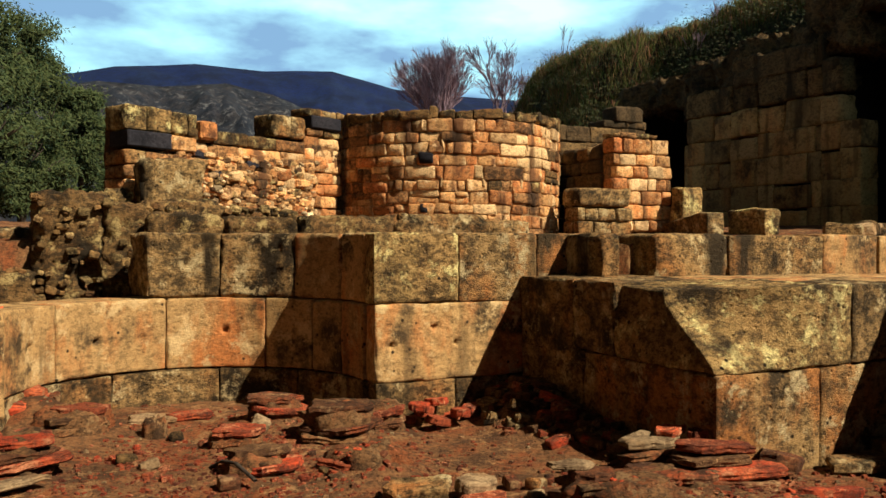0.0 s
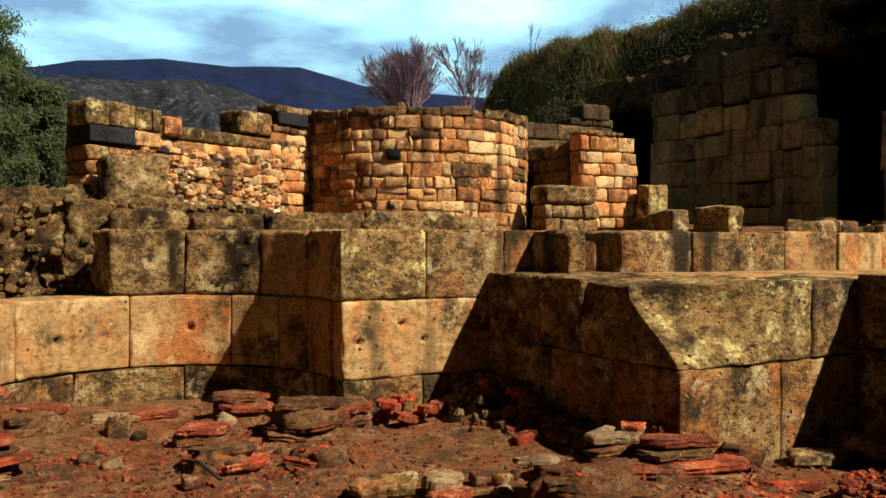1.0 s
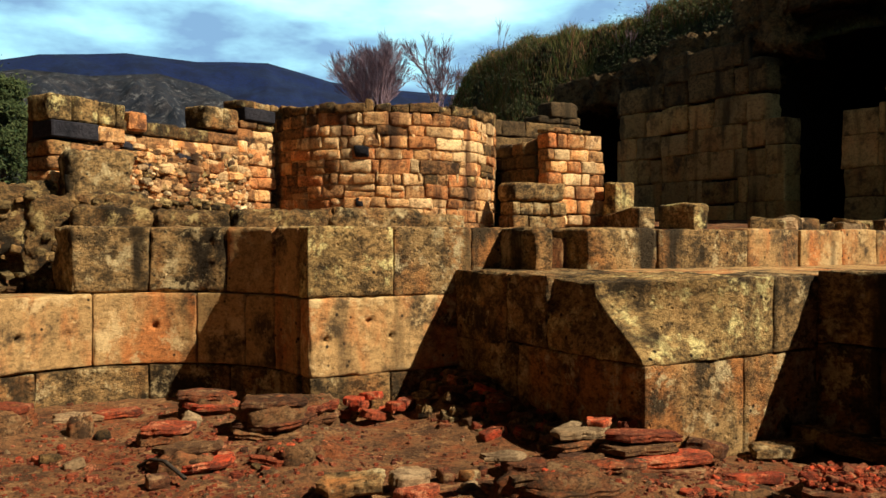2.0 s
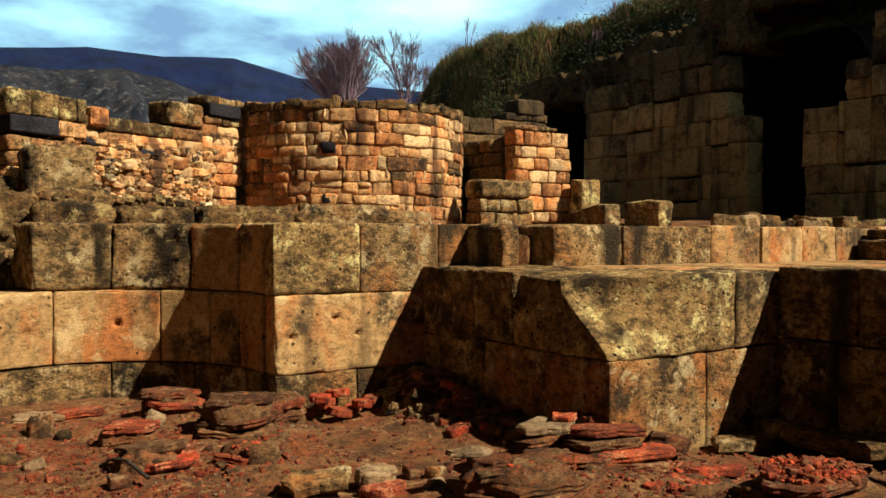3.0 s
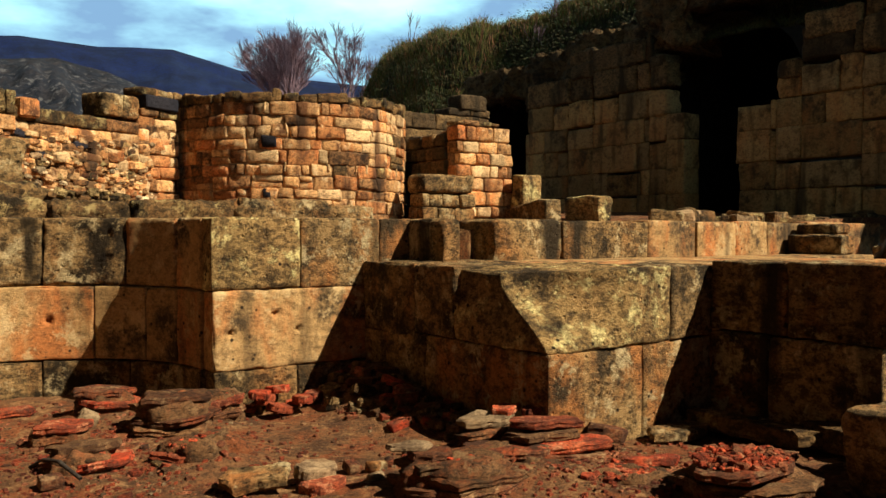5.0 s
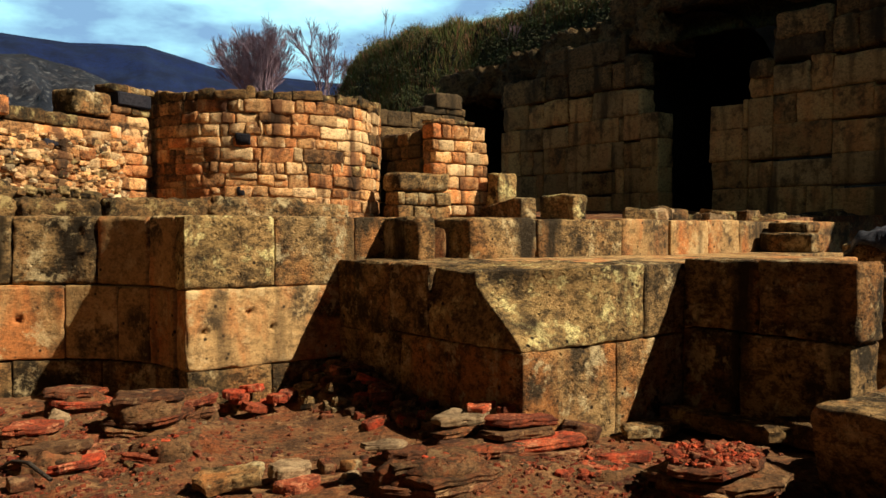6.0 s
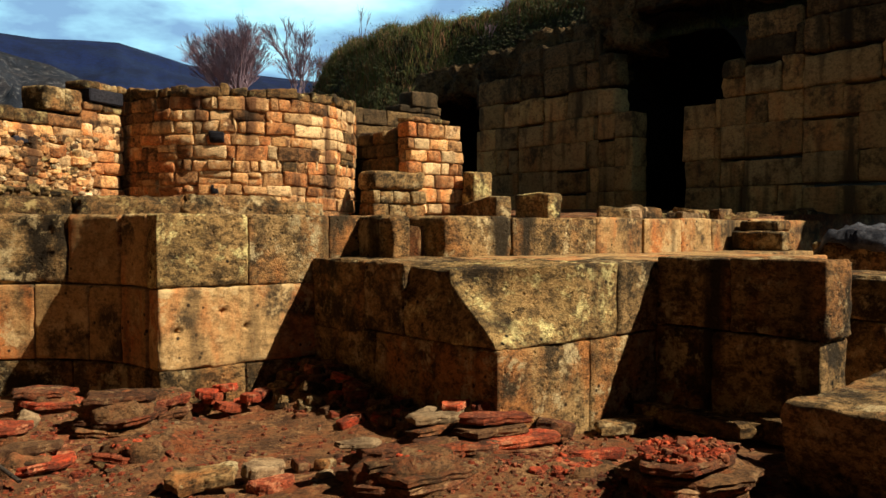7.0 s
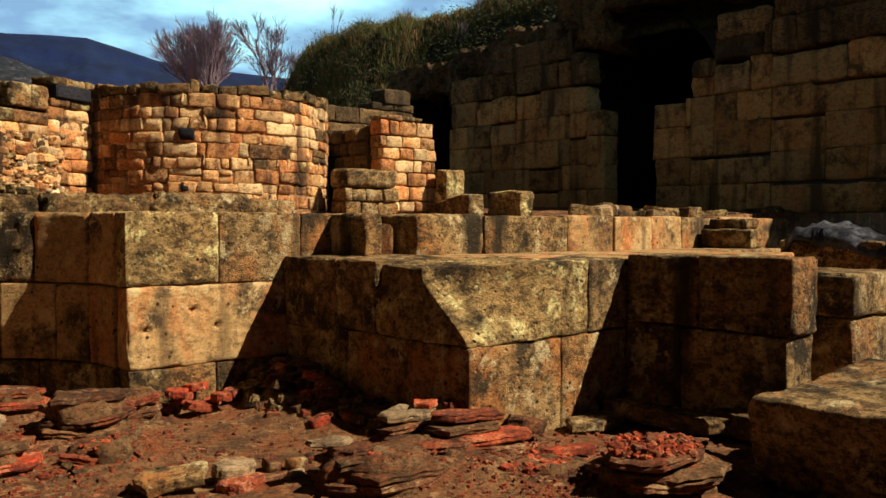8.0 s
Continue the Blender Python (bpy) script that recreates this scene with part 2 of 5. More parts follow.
def rubble(parent, name, x, y, z, sx, sy, sz, material, seed, tilt=(0, 0, 0), label="", fine=False):
    """A broken lump of stone that stands on z."""
    v, f = rough_box(sx, sy, sz, min(sx, sy, sz) * (0.3 if fine else 0.19), 0.035 if fine else min(sx, sy, sz) * 0.5, min(sx, sy, sz) * 0.09, seed, lumps=min(sx, sy, sz) * 0.25)
    ob = new(name, mesh_from(name, v, f, material, smooth=fine))
    ob.location, ob.rotation_euler = (x, y, z + sz / 2), tuple(radians(a) for a in tilt)
    if label:
        tagged(ob, label)
    return under(ob, parent) if parent else ob


def loose_mass(parent, name, stones, material, label=""):
    """Many small stones too fine to pick apart, as one mesh: each (x, y, z, sx, sy, sz, tilt, seed)."""
    vs, fs = [], []
    for x, y, z, sx, sy, sz, tilt, seed in stones:
        v, f = rough_box(sx, sy, sz, min(sx, sy, sz) * 0.28, 9.0, min(sx, sy, sz) * 0.14, seed, lumps=min(sx, sy, sz) * 0.3)
        turn = Euler([radians(q) for q in tilt]).to_matrix()
        base = len(vs)
        vs += [tuple(turn @ Vector(p) + Vector((x, y, z))) for p in v]
        fs += [tuple(base + k for k in q) for q in f]
    ob = tagged(new(name, mesh_from(name, vs, fs, material)), label, kind="stuff")
    return under(ob, parent) if parent else ob


rnd = random.Random(11)


# ---- ground ----
APSE_X, APSE_Y, APSE_R = 1.05, 6.62, 1.37


def smooth(a, b, v):
    t = min(1.0, max(0.0, (v - a) / (b - a)))
    return t * t * (3 - 2 * t)


def terrace(x, y):
    return 1.5 + 0.17 * smooth(7.5, 12, y) + 0.22 * smooth(8, 13.5, x) + 0.2 * smooth(11, 15, y) * (1 - smooth(2, 6, x))


def in_basin(x, y):
    if x < -0.35:
        return y < 6.9
    if x < 2.5:
        return y < APSE_Y or math.hypot(x - APSE_X, y - APSE_Y) < APSE_R + 0.25
    if x < 4.9:
        return y < 6.75
    if x > 8.5:
        return y < 5.0
    return y < 4.2 if x > 6.2 else y < 6.2


# low heaps of earth and mortar round the brick stumps
MOUNDS = ((2.1, 6.1, 0.5, 0.07), (1.7, 6.85, 0.35, 0.05), (1.25, 6.1, 0.35, 0.05), (1.25, 5.4, 0.35, 0.05), (0.2, 6.95, 0.45, 0.07), (-0.3, 6.3, 0.5, 0.08),
          (3.5, 4.0, 0.4, 0.07), (3.75, 3.55, 0.45, 0.06), (4.1, 2.7, 0.5, 0.05), (1.95, 5.2, 0.3, 0.13), (-0.1, 7.3, 0.35, 0.26), (2.9, 3.9, 0.45, 0.06))


def ground_height(x, y):
    v = Vector((x, y, 0))
    bumps = 0.035 * noise.noise(v * 1.3) + 0.018 * noise.noise(v * 4.0) + 0.008 * noise.noise(v * 11.0)
    if in_basin(x, y):
        bricks = sum(k * math.exp(-(((x - a) / w) ** 2 + ((y - b) / w) ** 2)) for a, b, w, k in MOUNDS)
        heap = bricks + 0.30 * math.exp(-((x - 3.75) / 0.38) ** 2 - ((y - 6.1) / 0.75) ** 2) + 0.10 * math.exp(-((x - 3.75) / 0.3) ** 2 - ((y - 4.9) / 0.6) ** 2)
        return bumps - 0.02 + heap + 0.05 * smooth(5.5, 7.6, y) * (1 - smooth(2.4, 3.0, x))
    if x > 6.2 and y < 6.2:
        return 1.10 + bumps
    if x < 0.95 and y < 9.2:
        return 0.94 + bumps * 0.5
    far = max(abs(x), abs(y))
    return terrace(x, y) + bumps * (1 + 4 * smooth(15, 40, far))


def axis(fine_lo, fine_hi, step, lo, hi):
    mid = list(np.arange(fine_lo, fine_hi, step))
    out, d, a = [], step * 2, fine_lo
    while a > lo:
        a -= d
        d *= 1.35
        out.append(max(a, lo))
    up, d, a = [], step * 2, mid[-1]
    while a < hi:
        a += d
        d *= 1.35
        up.append(min(a, hi))
    return out[::-1] + mid + up


gx, gy = axis(-0.8, 6.4, 0.05, -3500, 3500), axis(1.6, 9.4, 0.05, -3500, 3500)
gv = [(x, y, ground_height(x, y)) for y in gy for x in gx]
nx = len(gx)
gf = [(j * nx + i, j * nx + i + 1, (j + 1) * nx + i + 1, (j + 1) * nx + i) for j in range(len(gy) - 1) for i in range(nx - 1)]
tagged(new("ground", mesh_from("ground", gv, gf, EARTH, smooth=True)), "bare red-brown earth of the excavated ruin", "ground", kind="structure")


# unseen plain dark walls added behind the camera and to its left to block sky light
shade_walls = thing("unseen_shade_walls", -5, -6, 0, "unseen plain dark walls added to block sky light", "wall", kind="structure")
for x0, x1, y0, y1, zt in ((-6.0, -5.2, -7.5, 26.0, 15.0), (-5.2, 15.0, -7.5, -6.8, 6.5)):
    block(shade_walls, "wall_length", x0, x1, y0, y1, -0.1, zt, SOIL, 5, r=0.1, step=0.8, amp=0.05)


# ---- masonry round the sunken room ----
back_wall = thing("wall_back", 3.5, 6.6, 0, "low retaining wall of large worn ochre limestone blocks", "wall", kind="structure")


def wall_sockets(x, y, z):
    """Small lifting holes in the face of the wall."""
    for hx, hz in ((2.62, 0.655), (3.20, 0.66), (3.0, 0.80)):
        if y < 6.5 and math.hypot(x - hx, z - hz) < 0.024:
            y += 0.06
    return x, y, z


for s, (x0, x1, z0, z1, m) in enumerate((
    (2.44, 3.23, 1.0, 1.6, LICHENED), (3.23, 4.02, 1.0, 1.6, ASHLAR), (4.02, 4.90, 1.0, 1.6, ASHLAR),
    (2.45, 3.90, 0.34, 1.0, SMOOTH), (2.46, 3.20, -0.15, 0.34, PITTED), (3.20, 3.90, -0.15, 0.34, PITTED))):
    block(back_wall, "stone_block", x0, x1, 6.42, 7.15, z0, z1, m, 10 + s, r=0.018, step=0.022 if s == 3 else 0.04, amp=0.012, gap=0.004, warp=wall_sockets if s == 3 else None)
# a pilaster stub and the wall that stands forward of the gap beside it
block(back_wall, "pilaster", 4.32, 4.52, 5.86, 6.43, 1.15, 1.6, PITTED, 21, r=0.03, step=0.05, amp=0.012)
xs = [4.92, 5.79, 7.05, 7.86, 8.58, 9.24, 10.1, 11.0, 12.0]
for s, (a, b) in enumerate(zip(xs, xs[1:])):
    block(back_wall, "stone_block", a, b, 5.86 + 0.012 * (s % 3), 6.5, 1.1, 1.6 - 0.012 * (s % 2), (PITTED if s < 2 else SMOOTH), 30 + s, r=0.06 if s == 0 else 0.015, step=0.06, amp=0.010)

apse = thing("wall_apse", APSE_X, APSE_Y, 0, "curved recess of smooth ochre limestone blocks with tight joints", "wall", kind="structure")


SOCKETS = ((118, 0.65), (101, 0.645), (148, 0.68), (70, 0.70))


def apse_block(a0, a1, z0, z1, r0, thick, material, seed, amp=0.006, top_wear=0.0, r=0.012):
    """A block curved about the axis of the recess; angles in degrees from +x."""
    arc = radians(a1 - a0) * r0
    v, f = rough_box(arc - 0.008, thick, z1 - z0 - 0.006, r, 0.025, amp, seed)
    mid, out = radians((a0 + a1) / 2), []
    for px, py, pz in v:
        ang, rad = mid - px / r0, r0 + thick / 2 + py
        if top_wear and pz > 0:
            rad += top_wear * (pz / (z1 - z0)) * (0.5 + noise.noise(Vector((ang * 4, pz * 3, seed))))
        for ha, hz in SOCKETS:
            if py < -0.2 and math.hypot((ang - radians(ha)) * r0, (z0 + z1) / 2 + pz - hz) < 0.024:
                rad += 0.06
        out.append((rad * math.cos(ang), rad * math.sin(ang), pz))
    ob = new("stone_block", mesh_from("stone_block", out, f, material, smooth=True))
    ob.location = (APSE_X, APSE_Y, (z0 + z1) / 2)
    return under(ob, apse)


for s, (a0, a1) in enumerate(((0, 17), (17, 33), (33, 54), (54, 92), (92, 135), (135, 168), (168, 200))):
    apse_block(a0, a1, 0.35, 1.0, APSE_R, 0.55, SMOOTH, 50 + s)
for s, (a0, a1) in enumerate(((0, 40), (40, 72), (72, 112), (112, 150), (150, 200))):
    apse_block(a0, a1, -0.15, 0.34, APSE_R + 0.005, 0.55, PITTED, 60 + s, amp=0.01)
for s, (a0, a1, m) in enumerate(((0, 18, SMOOTH), (18, 42, SMOOTH), (42, 72, PITTED), (72, 99, PITTED))):
    apse_block(a0, a1, 1.005, 1.6, APSE_R + 0.01, 0.6, m, 70 + s, amp=0.02 if m is PITTED else 0.008, top_wear=0.04 if m is PITTED else 0.0, r=0.022)


def broken_corner(x, y, z):
    """The near upper corner of the pier is knocked off."""
    k = smooth(0.60, 1.22, z) * (1 - smooth(3.84, 4.75, x)) * (1 - smooth(4.0, 5.7, y))
    return (x + 0.10 * k, y + 0.62 * k * (1 - smooth(3.9, 4.7, x) * 0.5), z - 0.04 * k)


pier = thing("pier", 4.7, 5.2, 0, "broad limestone platform of two courses with a knocked-off corner", "wall", kind="structure")
# left-face blocks use the darker pitted stone, so extra shade is in their colour
for s, (x0, x1, y0, y1, z0, z1, m, w) in enumerate((
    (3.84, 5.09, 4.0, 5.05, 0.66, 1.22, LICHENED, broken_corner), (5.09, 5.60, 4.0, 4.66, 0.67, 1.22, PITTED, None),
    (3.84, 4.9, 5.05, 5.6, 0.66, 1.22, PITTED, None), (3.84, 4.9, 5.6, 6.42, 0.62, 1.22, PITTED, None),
    (5.09, 5.9, 4.66, 5.86, 0.66, 1.215, SMOOTH, None), (4.88, 5.1, 5.06, 5.86, 0.66, 1.212, SMOOTH, None), (5.9, 7.2, 4.1, 5.86, 0.66, 1.21, SMOOTH, None), (7.2, 8.6, 4.1, 5.86, 0.66, 1.2, SMOOTH, None), (8.6, 10.2, 5.05, 5.86, 0.66, 1.2, SMOOTH, None),
    (3.85, 4.79, 4.01, 5.47, -0.1, 0.655, ASHLAR, None), (4.79, 5.60, 4.01, 5.0, -0.1, 0.665, ASHLAR, None), (3.85, 4.79, 5.47, 6.07, -0.1, 0.655, PITTED, None), (3.85, 4.79, 6.07, 6.42, -0.1, 0.62, ASHLAR, None))):
    block(pier, "stone_block", x0, x1, y0, y1, z0, z1, m, 90 + s, r=0.016, step=0.04 if s < 4 else 0.08, amp=0.008 if m is SMOOTH else 0.014, warp=w, gap=0.004)

spur = thing("spur_wall", 5.75, 3.3, 0, "narrow limestone spur wall with a smooth shaded side", "wall", kind="structure")
# pitted stone is chosen here to paint deeper shade on the left side
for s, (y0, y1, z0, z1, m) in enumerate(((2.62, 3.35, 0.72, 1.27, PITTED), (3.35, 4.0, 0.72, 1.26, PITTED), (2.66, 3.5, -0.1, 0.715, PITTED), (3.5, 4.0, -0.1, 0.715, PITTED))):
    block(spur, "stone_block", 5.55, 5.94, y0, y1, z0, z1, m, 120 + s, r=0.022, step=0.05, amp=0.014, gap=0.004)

end_pier = thing("end_pier", 7.4, 3.3, 0, "squared limestone pier of two courses beyond the spur wall", "wall", kind="structure")
block(end_pier, "stone_block", 6.9, 7.9, 2.77, 3.9, 0.74, 1.1, PITTED, 130, r=0.03, step=0.08)
block(end_pier, "stone_block", 6.93, 7.9, 2.8, 3.9, -0.1, 0.735, ASHLAR, 131, r=0.03, step=0.08)

near_block = thing("stone_slab_block", 5.2, 1.7, 0, "large flat-topped limestone block with a rough dark side", "stone block")
block(near_block, "body", 4.5, 6.1, 0.9, 2.38, -0.05, 0.52, PITTED, 140, r=0.05, step=0.05, amp=0.02, warp=lambda x, y, z: (x + 0.10 * smooth(0.3, -0.05, z), y, z + 0.05 * smooth(5.2, 6.0, x)))

wall_end = thing("wall_end", 11.2, 4.1, 0, "dark shaded end of a limestone wall beyond the platform", "wall", kind="structure")
for s, (y0, y1, z0, z1) in enumerate(((2.6, 3.9, 0.6, 1.28), (3.9, 5.2, 0.6, 1.3), (2.6, 4.4, -0.1, 0.6), (4.4, 5.2, -0.1, 0.6))):
    block(wall_end, "stone_block", 10.4, 12.2, y0, y1, z0, z1, PITTED, 160 + s, r=0.04, step=0.1)

# dressed blocks stacked on the platform
stack = thing("stacked_blocks", 9.85, 5.5, 1.2, "two stacked dark-sided limestone blocks on the platform", "stone block")
block(stack, "lower_block", 9.62, 9.95, 5.15, 5.85, 1.2, 1.44, PITTED, 150, r=0.03)
block(stack, "upper_block", 9.80, 10.12, 5.30, 5.85, 1.44, 1.57, PITTED, 151, r=0.03)


# ---- rough core masonry behind the recess ----
core = thing("wall_core", 0.2, 9.3, 0.9, "eroded rubble core of a broken wall, mossy and hollowed", "wall", kind="structure")


def eroded(parent, name, x0, x1, y0, y1, z0, z1, material, seed, depth=0.1, hollows=(), step=0.035, turn=0.0):
    """A weathered mass: broken by noise at three scales and hollowed at (x, z, radius)."""
    v, f = rough_box(x1 - x0, y1 - y0, z1 - z0, 0.12, step, 0.02, seed)
    mid = Vector(((x0 + x1) / 2, (y0 + y1) / 2, (z0 + z1) / 2))
    out = []
    for p in v:
        q = Vector(p)
        w = q + mid + Vector((seed * 3.1, 0, 0))
        d = q.normalized()
        k = depth * (noise.noise(w * 1.9) + 0.6 * noise.noise(w * 4.3) - 0.8 * abs(noise.noise(w * 7.0)) - 0.9 * abs(noise.noise(w * 11.0)) + 0.6 * noise.noise(w * 22))
        q = q + d * k
        for hx, hz, hr in hollows:
            g = math.hypot(q.x + mid.x - hx, (q.z + mid.z - hz) * 0.7) / hr
            if q.y < 0:
                q.y += 0.35 * max(0.0, 1 - g * g)
        out.append(tuple(q))
    ob = new(name, mesh_from(name, out, f, material, smooth=True))
    ob.location, ob.rotation_euler = mid, (0, 0, radians(turn))
    return under(ob, parent)


eroded(core, "core_mass", -0.12, 0.62, 9.0, 9.9, 0.8, 2.04, CORE, 201, 0.06, ((0.40, 1.2, 0.13),))
eroded(core, "core_mass", 0.50, 1.02, 8.95, 9.8, 0.8, 1.95, CORE, 202, 0.055)
eroded(core, "core_mass", 0.85, 1.75, 9.1, 9.9, 1.2, 1.98, CORE, 203, 0.055)
eroded(core, "core_mass", 1.55, 2.6, 9.2, 9.9, 1.3, 1.86, CORE, 204, 0.05)
eroded(core, "core_mass", -1.7, 0.1, 9.5, 10.4, 0.8, 1.66, PITTED, 205, 0.06)
eroded(core, "core_mass", -1.5, -0.05, 8.9, 9.4, 0.8, 1.25, CORE, 206, 0.06)
eroded(core, "core_mass", 0.55, 0.95, 10.2, 10.6, 1.5, 2.15, LICHENED, 207, 0.06)
COREBITS = stone("core_rubble_bits", (0.27, 0.16, 0.06), (0.20, 0.10, 0.038), (0.03, 0.02, 0.01), patch=0.5, spots=0.55, bump=0.9, vary=0.6, alt=(0.40, 0.28, 0.12), island=True)
bits = []
for i in range(220):
    px, w = rnd.uniform(-1.2, 2.5), rnd.uniform(0.04, 0.12)
    pz = rnd.uniform(0.92, 1.95 if -0.1 < px < 0.95 else 1.25) if px < 0.95 else rnd.uniform(1.62, 1.9)
    bits.append((px, (9.0 if px < 0.9 else 9.15) + rnd.uniform(0.04, 0.10), pz, w, 0.22, w * rnd.uniform(0.5, 0.9), (rnd.uniform(-20, 20), rnd.uniform(-25, 25), rnd.uniform(-25, 25)), 6000 + i))
loose_mass(core, "core_rubble", bits, COREBITS, "small stones bedded in the eroded core")
ledge = thing("rock_ledge", 3.4, 8.6, 1.5, "long weathered ledge of lichened stone slabs", "ledge", kind="structure")
for s, (x0, x1, y0, z1, m) in enumerate(((0.9, 1.75, 8.75, 1.78, CORE), (1.7, 2.5, 8.7, 1.74, CORE), (2.45, 3.55, 8.6, 1.76, CORE), (3.5, 4.75, 8.5, 1.79, PITTED), (4.7, 5.25, 8.45, 1.74, ASHLAR))):
    eroded(ledge, "ledge_slab", x0, x1, y0, y0 + 0.9, 1.4, z1 + 0.05, m, 250 + s, 0.06, turn=rnd.uniform(-3, 3))
for s in range(24):
    w = rnd.uniform(0.06, 0.2)
    rubble(ledge, "ledge_stone", (px := rnd.uniform(0.9, 5.4)), rnd.uniform(8.25, 8.6) if px < 2.7 else rnd.uniform(7.25, 8.4), 1.48, w, w, w * 0.6, rnd.choice((PALESTONE, ASHLAR, CORE, CORE)), 270 + s, (0, 0, rnd.uniform(0, 90)))


# ---- round tower ----
TX, TY, TR = 6.10, 12.62, 1.87
tower = thing("round_tower", TX, TY, 1.6, "round tower stump of coursed orange sandstone with pale mortar", "tower")


def ring(name, radius, z0, z1, material, seg=72):
    vs = [(radius * math.cos(2 * math.pi * i / seg), radius * math.sin(2 * math.pi * i / seg), z) for z in (z0, z1) for i in range(seg)]
    fs = [(i, (i + 1) % seg, seg + (i + 1) % seg, seg + i) for i in range(seg)] + [tuple(range(seg, 2 * seg))]
    ob = new(name, mesh_from(name, vs, fs, material))
    ob.location = (TX, TY, 0)
    return ob


under(ring("mortar_core", TR - 0.008, 1.5, 3.32, MORTAR), tower)


def tower_stone(a0, a1, z0, z1, material, seed, proud, worn=0.016):
    """One uneven squared stone of the ring, its corners pulled about so that no joint runs true."""
    r = random.Random(seed)
    wid, hgt, mid = radians(a1 - a0) * TR, z1 - z0, radians((a0 + a1) / 2)
    v, f = rough_box(wid - 0.006, 0.24, hgt - 0.005, min(0.022, hgt * 0.16), 0.055, worn, seed)
    pull = [(r.uniform(-0.018, 0.018), r.uniform(-0.016, 0.012)) for _ in range(4)]
    for p in v:
        u, w = p[0] / wid + 0.5, p[2] / hgt + 0.5
        p[0] += sum(q[0] * k for q, k in zip(pull, ((1 - u) * (1 - w), u * (1 - w), (1 - u) * w, u * w)))
        p[2] += sum(q[1] * k for q, k in zip(pull, ((1 - u) * (1 - w), u * (1 - w), (1 - u) * w, u * w)))
    ob = new("stone", mesh_from("stone", v, f, material, smooth=True))
    ob.location = (TX + (TR - 0.12 + proud) * math.cos(mid), TY + (TR - 0.12 + proud) * math.sin(mid), (z0 + z1) / 2)
    ob.rotation_euler = (radians(r.uniform(-3, 3)), radians(r.uniform(-2.5, 2.5)), mid + math.pi / 2 + radians(r.uniform(-3.5, 3.5)))
    return under(ob, tower)


def tower_tone(angle, z, r):
    """Stones of one colour stand in loose patches; two runs of water are stained; browner stones paint shade on the
    side by the wall.
    """
    run = min(abs(angle - w + 3 * noise.noise(Vector((z * 2.0, w, 0)))) for w in (267, 291, 306))
    if r.random() < (0.55 if run < 3.2 and z > 2.2 else 0.0):
        return CAPSTONE
    # mostly brown stones put the shade of the turned-away side into the colour
    if angle < 205 and r.random() < 0.7:
        return TOWER_BROWN
    k = noise.noise(Vector((angle * 0.05, z * 1.6, 4.0))) + r.uniform(-0.55, 0.55)
    if z > 3.0 and r.random() < 0.3:
        return TOWER_BROWN
    return TOWER_PALE if k > 0.42 else TOWER if k > -0.18 else TOWER_RED if k > -0.5 else TOWER_BROWN


tw = random.Random(404)
z, n = 1.57, 300
for row, hgt in enumerate((0.16, 0.205, 0.15, 0.195, 0.165, 0.21, 0.155, 0.185, 0.155, 0.19, 0.14)):
    a = 160 + tw.uniform(0, 8)
    while a < 352:
        da = math.degrees(tw.choice((0.13, 0.19, 0.24, 0.28, 0.33, 0.38, 0.46)) / TR)
        mid = a + da / 2
        wave = [0.028 * noise.noise(Vector((q * 0.06, z * 3, 7))) for q in (a, a + da)]
        z0, z1 = z + wave[0], z + hgt + wave[1]
        if row == 10:
            tower_stone(a, a + da, z0, z1 + tw.uniform(-0.03, 0.05), CAPSTONE, n, tw.uniform(0.0, 0.03), 0.024)
        elif hgt > 0.19 and tw.random() < 0.16:
            cut_z = z0 + (z1 - z0) * tw.uniform(0.4, 0.62)
            for lo, hi in ((z0, cut_z), (cut_z, z1)):
                tower_stone(a, a + da, lo, hi, tower_tone(mid, lo, tw), n, tw.uniform(0.0, 0.03))
                n += 1
        else:
            tower_stone(a, a + da, z0, z1, tower_tone(mid, z, tw), n, tw.uniform(0.0, 0.035))
        n += 1
        a += da
    z += hgt
# two dark stones set in the face, and pale mortar squeezed out of upright joints near the top
for a0, a1, z0, z1 in ((231.5, 238.5, 2.68, 2.84), (232, 236, 1.94, 2.10)):
    tower_stone(a0, a1, z0, z1, BASALT, n, 0.05)
    n += 1
for i in range(16):
    a = radians(tw.uniform(232, 320))
    v, f = rough_box(0.03, 0.05, tw.uniform(0.07, 0.16), 0.012, 0.03, 0.012, 5000 + i)
    ob = new("mortar_joint", mesh_from("mortar_joint", v, f, TOWER_PALE, smooth=True))
    ob.location = (TX + (TR + 0.004) * math.cos(a), TY + (TR + 0.004) * math.sin(a), tw.choice((3.26, 3.1, 2.95, 2.4, 3.26)))
    ob.rotation_euler = (0, radians(tw.uniform(-12, 12)), a + math.pi / 2)
    under(ob, tower)


